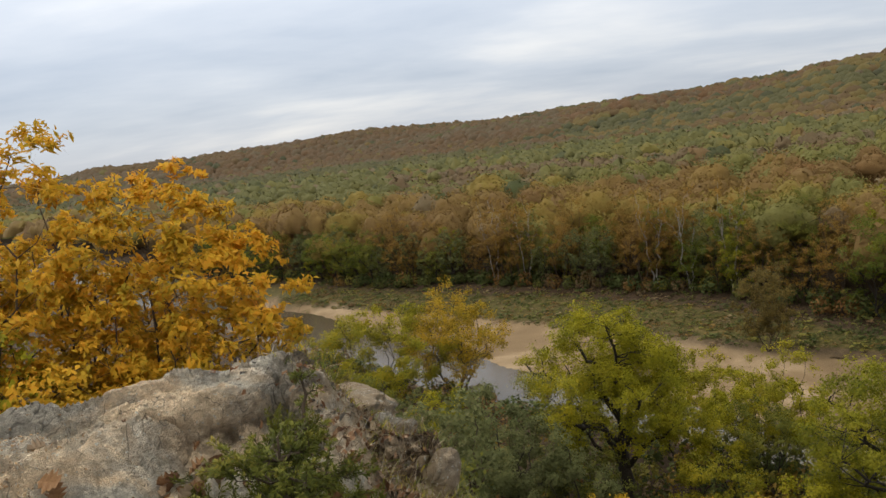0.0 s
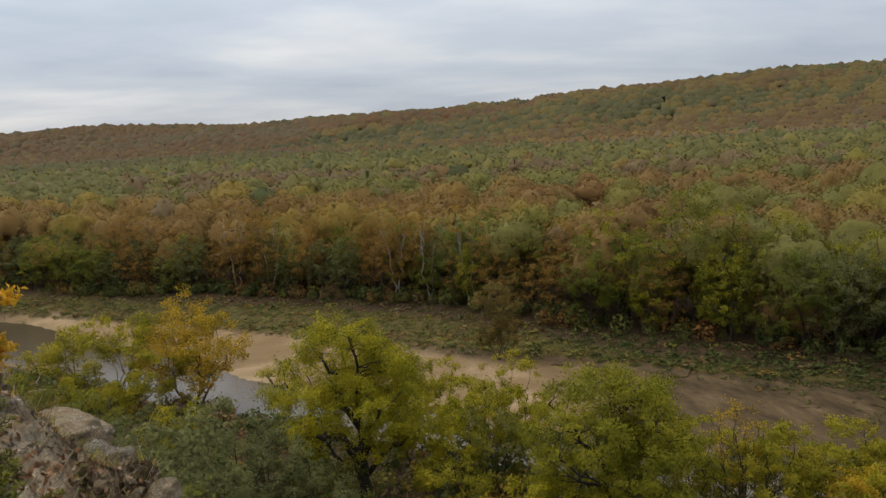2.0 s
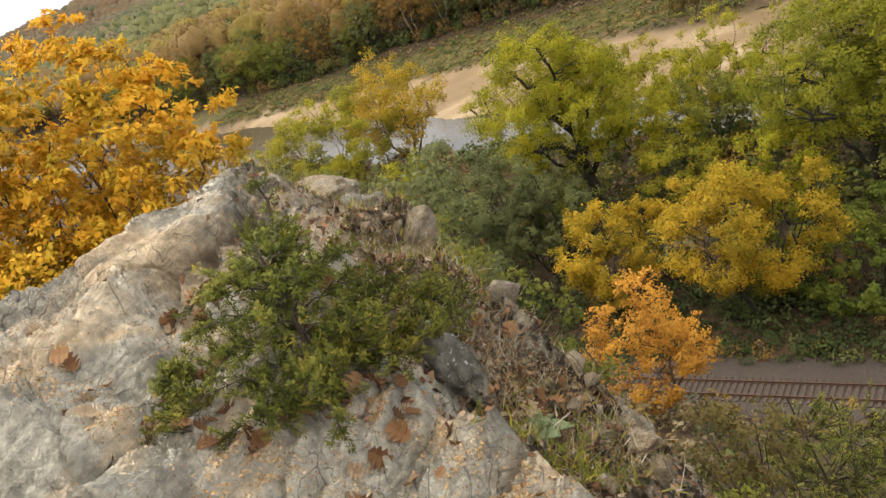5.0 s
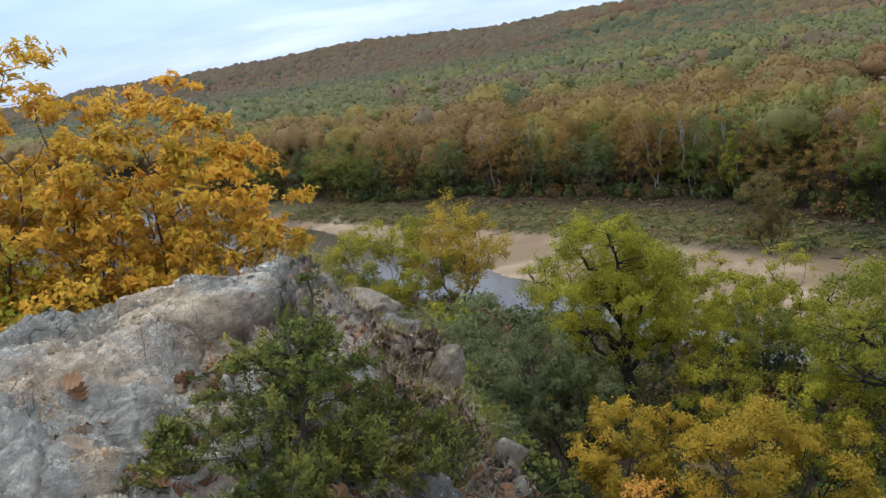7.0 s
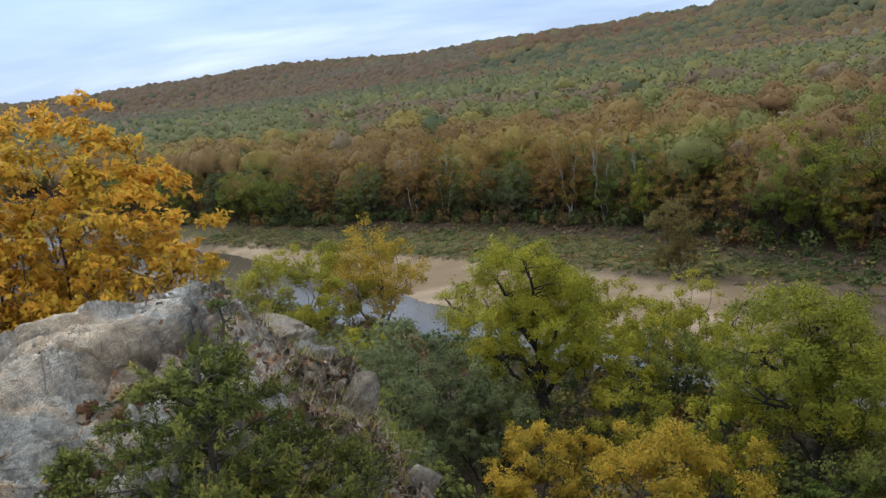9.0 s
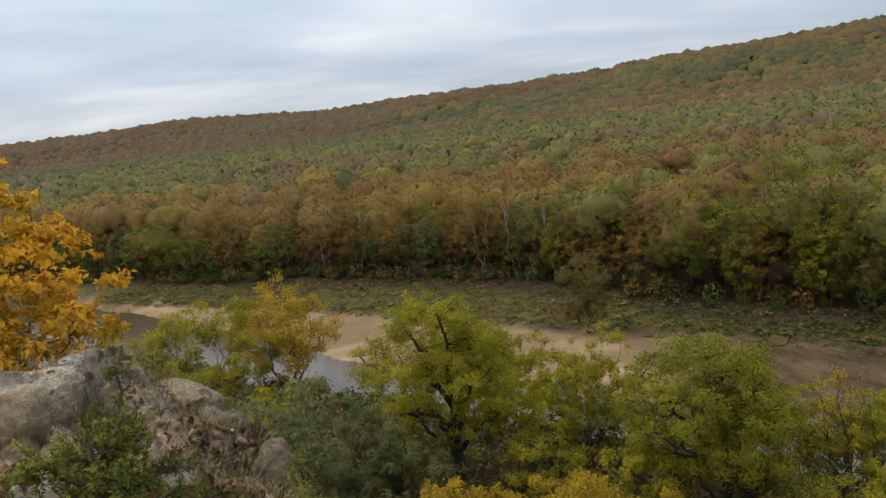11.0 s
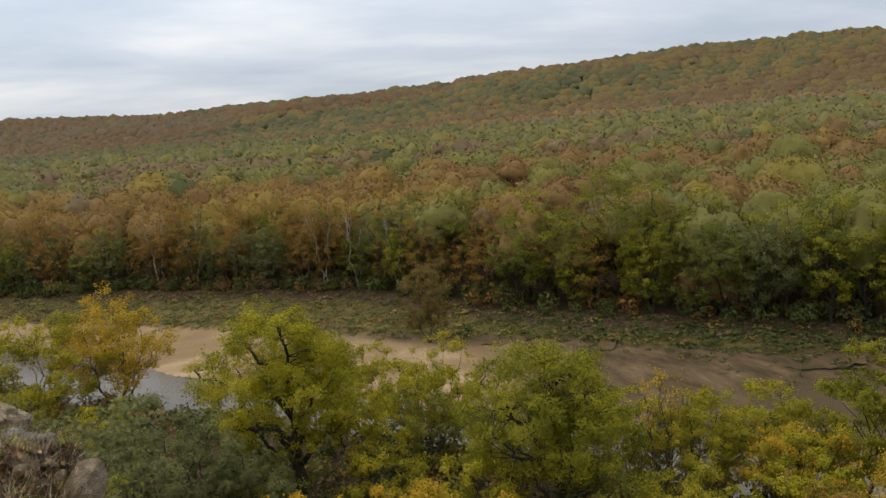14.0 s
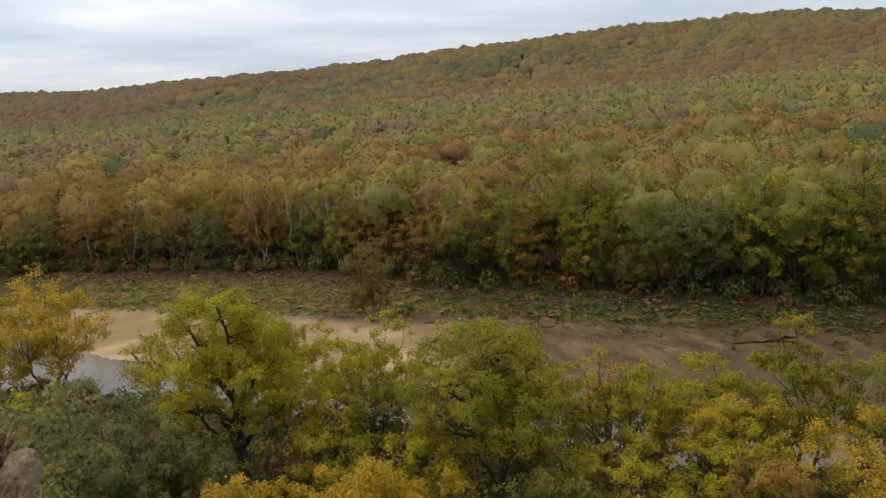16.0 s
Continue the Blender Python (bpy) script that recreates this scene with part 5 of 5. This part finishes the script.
cedar("cedar_shrub", 401, (-0.80, 3.22, shelf(-0.80, 3.22)), 0.60, 0.66, 66000, "low green cedar shrub growing from the rock shelf", 0.8, length=0.020, taper=0.6, bias=2.0, thin=0.9)
cedar("cedar_shrub", 406, (-0.86, 4.22, shelf(-0.86, 4.22)), 0.52, 0.10, 1500, "slender young cedar beside the rock slab", 0.0, length=0.022, taper=0.5, thin=0.5)
cedar("cedar_shrub", 407, (-1.32, 3.05, shelf(-1.32, 3.05)), 0.20, 0.20, 5000, "small cedar sprig in a joint of the shelf", 0.0, length=0.02)
cedar("cedar_shrub", 402, (-0.27, 3.72, shelf(-0.27, 3.72)), 0.36, 0.34, 7000, "low yellow-green cedar shrub among dry weeds", 0.2, length=0.022)
cedar("cedar", 403, (3.7, 8.9, float(land(3.7, 8.9)[0]) - 0.1), 4.9, 1.3, 44000, "dark green cedar rooted on the cliff", 1.2, length=0.036)
cedar("cedar", 405, (2.75, 7.9, float(land(2.75, 7.9)[0]) - 0.1), 5.2, 1.1, 44000, "dark green cedar rooted on the cliff", 1.2, length=0.036)
cedar("cedar", 404, (5.3, 9.3, float(land(5.3, 9.3)[0]) - 0.1), 4.2, 1.3, 44000, "dark green cedar rooted on the cliff", 1.2, length=0.036)


def young_tree(seed, x, y, ztop, r, leafy, label, n=3200, leaf=0.07, deep=3.2):
    z0 = float(land(x, y)[0]) - 0.2
    h = ztop - z0
    wood, crown = broad_tree(seed, h, r, max(0.0, 1 - deep / h), 34, n, leaf, 0.05, 3, top=0.7, clump=0.34)
    plant("young_tree", (x, y, z0), wood, crown, M_BARK_BROWN, leafy, label, "young tree", "young trees on the cliff")


young_tree(411, -0.15, 8.4, 43.95, 0.8, M_OLIVE, "olive-yellow young tree on the cliff below the shelf", 4200, 0.055)
young_tree(413, 0.45, 6.9, 43.35, 0.5, M_OLIVE, "olive-green young tree on the cliff below the shelf", 1800, 0.06)
young_tree(415, -0.35, 10.4, 43.9, 1.0, M_GREYGREEN, "grey-green young tree on the cliff below the shelf", 3500, 0.08)


# ---------------------------------------------------------------- litter on the shelf
k = Nodes("leaf_dry_brown")
_c = k.ramp(k.each(), [(0.0, (0.10, 0.052, 0.028)), (0.4, (0.19, 0.098, 0.048)), (0.7, (0.30, 0.17, 0.085)), (1.0, (0.40, 0.31, 0.22))])
M_DRY = k.leaf(k.mix(k.ramp(k.noise(k.coords(), 22.0, 4.0), [(0.35, 0.0), (0.7, 0.5)]), _c, (0.07, 0.035, 0.02)), 0.15)
k = Nodes("leaf_dry_litter")
M_LITTER = k.leaf(k.ramp(k.island(), [(0.0, (0.06, 0.032, 0.018)), (0.4, (0.17, 0.085, 0.045)), (0.75, (0.28, 0.17, 0.10)), (1.0, (0.42, 0.35, 0.27))]), 0.15)
k = Nodes("rock_chips_tan")
M_CHIP = k.surface(k.ramp(k.island(), [(0.0, (0.20, 0.11, 0.05)), (0.6, (0.36, 0.22, 0.10)), (1.0, (0.48, 0.35, 0.20))]), 0.8)
k = Nodes("stalks_dry")
M_STALK = k.leaf(k.ramp(k.island(), [(0.0, (0.09, 0.055, 0.03)), (0.5, (0.24, 0.17, 0.095)), (0.85, (0.38, 0.31, 0.21)), (1.0, (0.50, 0.47, 0.42))]), 0.15)
M_WEED = leaf_material("weed_green", [(0.0, (0.06, 0.08, 0.015)), (0.5, (0.14, 0.15, 0.025)), (1.0, (0.30, 0.24, 0.03))])
k = Nodes("mullein_leaf")
M_MULLEIN = k.leaf(k.ramp(k.noise(k.coords(), 30.0, 3.0), [(0.3, (0.10, 0.135, 0.065)), (0.7, (0.19, 0.24, 0.13))]), 0.2)


def slope_at(x, y, e=0.03):
    z = shelf(x, y)
    n = Vector(((shelf(x - e, y) - shelf(x + e, y)) / (2 * e), (shelf(x, y - e) - shelf(x, y + e)) / (2 * e), 1)).normalized()
    return z, n


def oak_leaf(seed):
    """A lobed, curled dry leaf, its stalk at the origin."""
    rng = np.random.default_rng(seed)
    bm = bmesh.new()
    rim_l, rim_r, mid = [], [], []
    n = 9
    curl, cup = rng.uniform(0.6, 2.2), rng.uniform(0.6, 2.4)
    for i in range(n):
        t = i / (n - 1)
        w = (0.10 + 0.42 * math.sin(math.pi * min(1, t * 0.95 + 0.05)) ** 0.7) * (1.0 if i % 2 else 0.55)
        w *= 1 if 0 < i < n - 1 else 0.15
        z = curl * 0.25 * (t - 0.5) ** 2
        mid.append(bm.verts.new((t, 0.02 * math.sin(5 * t), z)))
        rim_l.append(bm.verts.new((t + 0.08 * (i % 2), w * rng.uniform(0.85, 1.15), z + cup * w * w * 0.9 + rng.uniform(-0.03, 0.03))))
        rim_r.append(bm.verts.new((t + 0.08 * (i % 2), -w * rng.uniform(0.85, 1.15), z + cup * w * w * 0.9 + rng.uniform(-0.03, 0.03))))
    for i in range(n - 1):
        bm.faces.new((mid[i], mid[i + 1], rim_l[i + 1], rim_l[i]))
        bm.faces.new((mid[i], rim_r[i], rim_r[i + 1], mid[i + 1]))
    me = bpy.data.meshes.new("fallen_leaf")
    bm.to_mesh(me)
    bm.free()
    me.materials.append(M_DRY)
    return me


def fallen_leaves():
    rng = np.random.default_rng(61)
    kinds = [oak_leaf(70 + i) for i in range(5)]
    drifts = ((-1.32, 3.66, 0.09, 22), (-1.22, 3.05, 0.22, 26), (-0.62, 2.98, 0.22, 24), (-1.62, 3.25, 0.12, 5), (-1.0, 2.72, 0.25, 14), (-0.35, 2.62, 0.16, 8), (-0.35, 3.75, 0.30, 34), (-0.05, 3.35, 0.25, 22), (-1.9, 3.9, 0.2, 4), (-0.85, 3.85, 0.25, 12))
    for cx, cy, sp, count in drifts:
        for _ in range(count):
            x, y = cx + rng.normal() * sp, cy + rng.normal() * sp * 0.7
            z, n = slope_at(x, y)
            size = rng.uniform(0.05, 0.115)
            q = Vector((0, 0, 1)).rotation_difference(n).to_matrix().to_4x4()
            ob = new("fallen_leaf", kinds[rng.integers(5)])
            ob.matrix_basis = Matrix.Translation((x, y, z + 0.012)) @ q @ Euler((rng.normal() * 0.5, rng.normal() * 0.5, rng.uniform(0, 6.28))).to_matrix().to_4x4() @ Matrix.Diagonal((size, size, size, 1))
            tagged(ob, "curled dry brown oak leaf lying on the rock", "leaf", "fallen leaves")


fallen_leaves()


def flakes(name, label, category, count, spots, size, material, seed, aspect=0.7, lift=0.003, wild=0.3, thick=0.3):
    """Small flat bits strewn over the shelf in patches, joined into one."""
    rng = np.random.default_rng(seed)
    w = np.array([s[3] for s in spots], float)
    which = rng.choice(len(spots), count, p=w / w.sum())
    pos, nor = [], []
    for i in which:
        cx, cy, sp, _ = spots[i]
        x, y = cx + rng.normal() * sp, cy + rng.normal() * sp * 0.8
        z, n = slope_at(x, y)
        pos.append((x, y, z + lift))
        nor.append(n)
    v, q, _ = leaf_quads(rng, np.array(pos), np.array(nor), size, aspect, thick, wild)
    tagged(new(name, quads_mesh(name, v, q, material)), label, category, kind="stuff")


flakes("rock_chips", "tan flakes of broken rock strewn over the shelf", "gravel", 5600, ((-0.24, 2.42, 0.09, 5), (-0.10, 2.26, 0.08, 3), (-0.58, 2.86, 0.09, 4), (-0.42, 2.72, 0.06, 2), (-1.02, 2.66, 0.08, 4), (-1.2, 2.50, 0.08, 2), (-1.85, 3.25, 0.10, 3), (-2.05, 3.75, 0.16, 3), (-1.5, 2.95, 0.08, 2), (-1.28, 3.42, 0.08, 2), (-0.75, 2.5, 0.10, 2)), 0.0135, M_CHIP, 81)
flakes("leaf_litter", "brown leaf litter and broken stone on the steep edge", "leaf litter", 4200, ((-0.25, 3.6, 0.28, 4), (0.0, 3.2, 0.25, 3), (-0.3, 4.3, 0.3, 3), (0.15, 2.8, 0.2, 2), (-0.6, 5.0, 0.3, 1)), 0.055, M_LITTER, 82, 0.6, 0.008, 0.7)
flakes("stone_chips", "pale limestone chips on the steep edge", "gravel", 2600, ((0.15, 3.3, 0.18, 3), (0.25, 2.8, 0.16, 3), (0.05, 3.8, 0.15, 2), (-0.3, 4.6, 0.3, 2), (-0.5, 5.2, 0.25, 1)), 0.045, M_ROCK_GREY, 83, 0.8, 0.008, 0.6, 0.6)


def blades(name, label, category, count, spots, length, width, material, seed, lean=0.5, bend=0.5):
    """Stalks and grass blades, three bent pieces each, joined into one."""
    rng = np.random.default_rng(seed)
    w = np.array([s[3] for s in spots], float)
    which = rng.choice(len(spots), count, p=w / w.sum())
    V = []
    for i in which:
        cx, cy, sp, _ = spots[i]
        x, y = cx + rng.normal() * sp, cy + rng.normal() * sp * 0.8
        p = np.array([x, y, shelf(x, y) - 0.01])
        d = unit(np.array([rng.normal() * lean + 0.15, rng.normal() * lean, 1.0]))
        turn = rng.normal(size=3) * bend + np.array([0, 0, -bend * 0.5])
        ln, wd = length * rng.uniform(0.4, 1.5), width * rng.uniform(0.6, 1.3)
        side = unit(np.cross(d, rng.normal(size=3)))
        pts = [p]
        for k in range(3):
            pts.append(pts[-1] + d * ln / 3)
            d = unit(d + turn * 0.4)
        for k in range(3):
            a, b = wd * (1 - k / 3.3), wd * (1 - (k + 1) / 3.3)
            V += [pts[k] - side * a, pts[k] + side * a, pts[k + 1] + side * b, pts[k + 1] - side * b]
    V = np.array(V)
    tagged(new(name, quads_mesh(name, V, np.arange(len(V)).reshape(-1, 4), material)), label, category, kind="stuff")


blades("dry_weeds", "tangle of dry brown weed stalks on the steep edge", "weeds", 3800, ((-0.25, 3.8, 0.25, 4), (-0.05, 3.4, 0.22, 3), (-0.25, 4.5, 0.25, 4), (0.15, 2.9, 0.18, 2), (-0.45, 5.1, 0.2, 2), (-0.95, 5.2, 0.15, 1)), 0.20, 0.0022, M_STALK, 91, 0.9, 0.7)
blades("grass_tufts", "yellow-green grass and weeds on the steep edge", "grass", 2000, ((0.05, 2.75, 0.12, 3), (0.1, 3.15, 0.15, 2), (-0.2, 4.5, 0.2, 3), (-0.38, 5.2, 0.2, 3), (-0.95, 5.2, 0.15, 1)), 0.11, 0.004, M_WEED, 92, 0.7, 0.6)


def mullein(x, y):
    rng = np.random.default_rng(95)
    z = shelf(x, y)
    top = empty("mullein", (x, y, z), "pale green woolly mullein rosette among dry weeds", "plant")
    for i in range(13):
        a = i * 2.4 + rng.uniform(-0.2, 0.2)
        ln, up = rng.uniform(0.12, 0.19) * (1 - 0.03 * i), 0.25 + 0.06 * i
        v, q = [], []
        for j in range(6):
            t = j / 5
            wd = 0.048 * math.sin(math.pi * (0.08 + 0.9 * t)) ** 0.8
            r, h = ln * t, ln * (up * t - 0.45 * t * t) + 0.01
            for k in (-1, 0, 1):
                v.append((r * math.cos(a) - k * wd * math.sin(a), r * math.sin(a) + k * wd * math.cos(a), h + abs(k) * wd * 0.45))
        for j in range(5):
            for k in range(2):
                q.append((j * 3 + k, j * 3 + k + 1, j * 3 + k + 4, j * 3 + k + 3))
        part("leaf", quads_mesh("leaf", v, q, M_MULLEIN, True), top)


mullein(-0.06, 3.05)


# ---------------------------------------------------------------- snags and bare shrubs by the water
def bare_tree(name, seed, x, y, z, height, radius, bark, label, category, stems=3, trunk=0.12, clumps=26):
    wood, _ = broad_tree(seed, height, radius, 0.1, clumps, 10, 0.1, trunk, stems, top=0.8, clump=0.34, twigs=5)
    top = empty(name, (x, y, z), label, category)
    part("trunk", quads_mesh("trunk", *wood, bark, True), top)


bare_tree("driftwood_snag", 501, 108.5, 66.5, -0.6, 8.2, 4.4, M_BARK_PALE, "bleached bare snag standing in the river", "snag", 2, 0.22)
bare_tree("driftwood_snag", 502, 113, 62.5, -0.6, 7.0, 4.0, M_BARK_PALE, "bleached bare snag standing in the river", "snag", 2, 0.20)
for sd, x, y, h, r in ((503, 67, 78, 12.5, 3.4), (504, 72, 74, 12.0, 3.2), (505, 56.5, 70, 13.5, 2.6), (506, -2, 140, 7.5, 4.0), (507, 4, 132, 6.0, 3.6)):
    bare_tree("bare_shrub", sd, x, y, float(land(x, y)[0]) - 0.3, h, r, M_BARK_BROWN, "leafless brown shrub at the water's edge", "shrub", 4, 0.12)


# low undercut banks, dark below their lips
def cut_bank(seed, s0, s1, n0, drop):
    k = 22
    rng = np.random.default_rng(seed)
    ss = np.linspace(s0, s1, k)
    lip = n0 + np.cumsum(rng.normal(size=k)) * 0.28
    fade = np.sin(np.linspace(0.08, 0.92, k) * np.pi) ** 0.5
    prof = ((4.5, 0.02), (1.6, 0.16), (0.0, 0.10), (-0.25, -0.12), (0.9, -0.25), (1.1, -0.55), (0.3, -1.0), (-1.0, -1.25))
    v = []
    for s, n, f in zip(ss, lip, fade):
        for dn, dz in prof:
            x, y = (n + dn * (0.6 + 0.4 * f) + s) * R2, (n + dn * (0.6 + 0.4 * f) - s) * R2
            v.append((x, y, float(land((n + 4.5 + s) * R2, (n + 4.5 - s) * R2)[0]) * (0.75 if dn < 4 else 1) + dz * drop * f + rng.normal() * 0.06))
    m = len(prof)
    i, j = np.meshgrid(np.arange(k - 1), np.arange(m - 1), indexing="ij")
    q = np.stack([i * m + j, i * m + j + 1, (i + 1) * m + j + 1, (i + 1) * m + j], -1)
    n = len(v)
    me = quads_mesh("cut_bank", v, q, M_GROUND, True, {"grass": np.zeros(n), "sand": np.ones(n), "mud": np.ones(n)})
    tagged(new("cut_bank", me), "low undercut mud bank on the river bar", "river bank", kind="structure")


cut_bank(515, -19, -5, 135.6, 1.0)
cut_bank(516, -6, 12, 137.6, 0.7)
cut_bank(517, -55, -28, 143.2, 0.55)
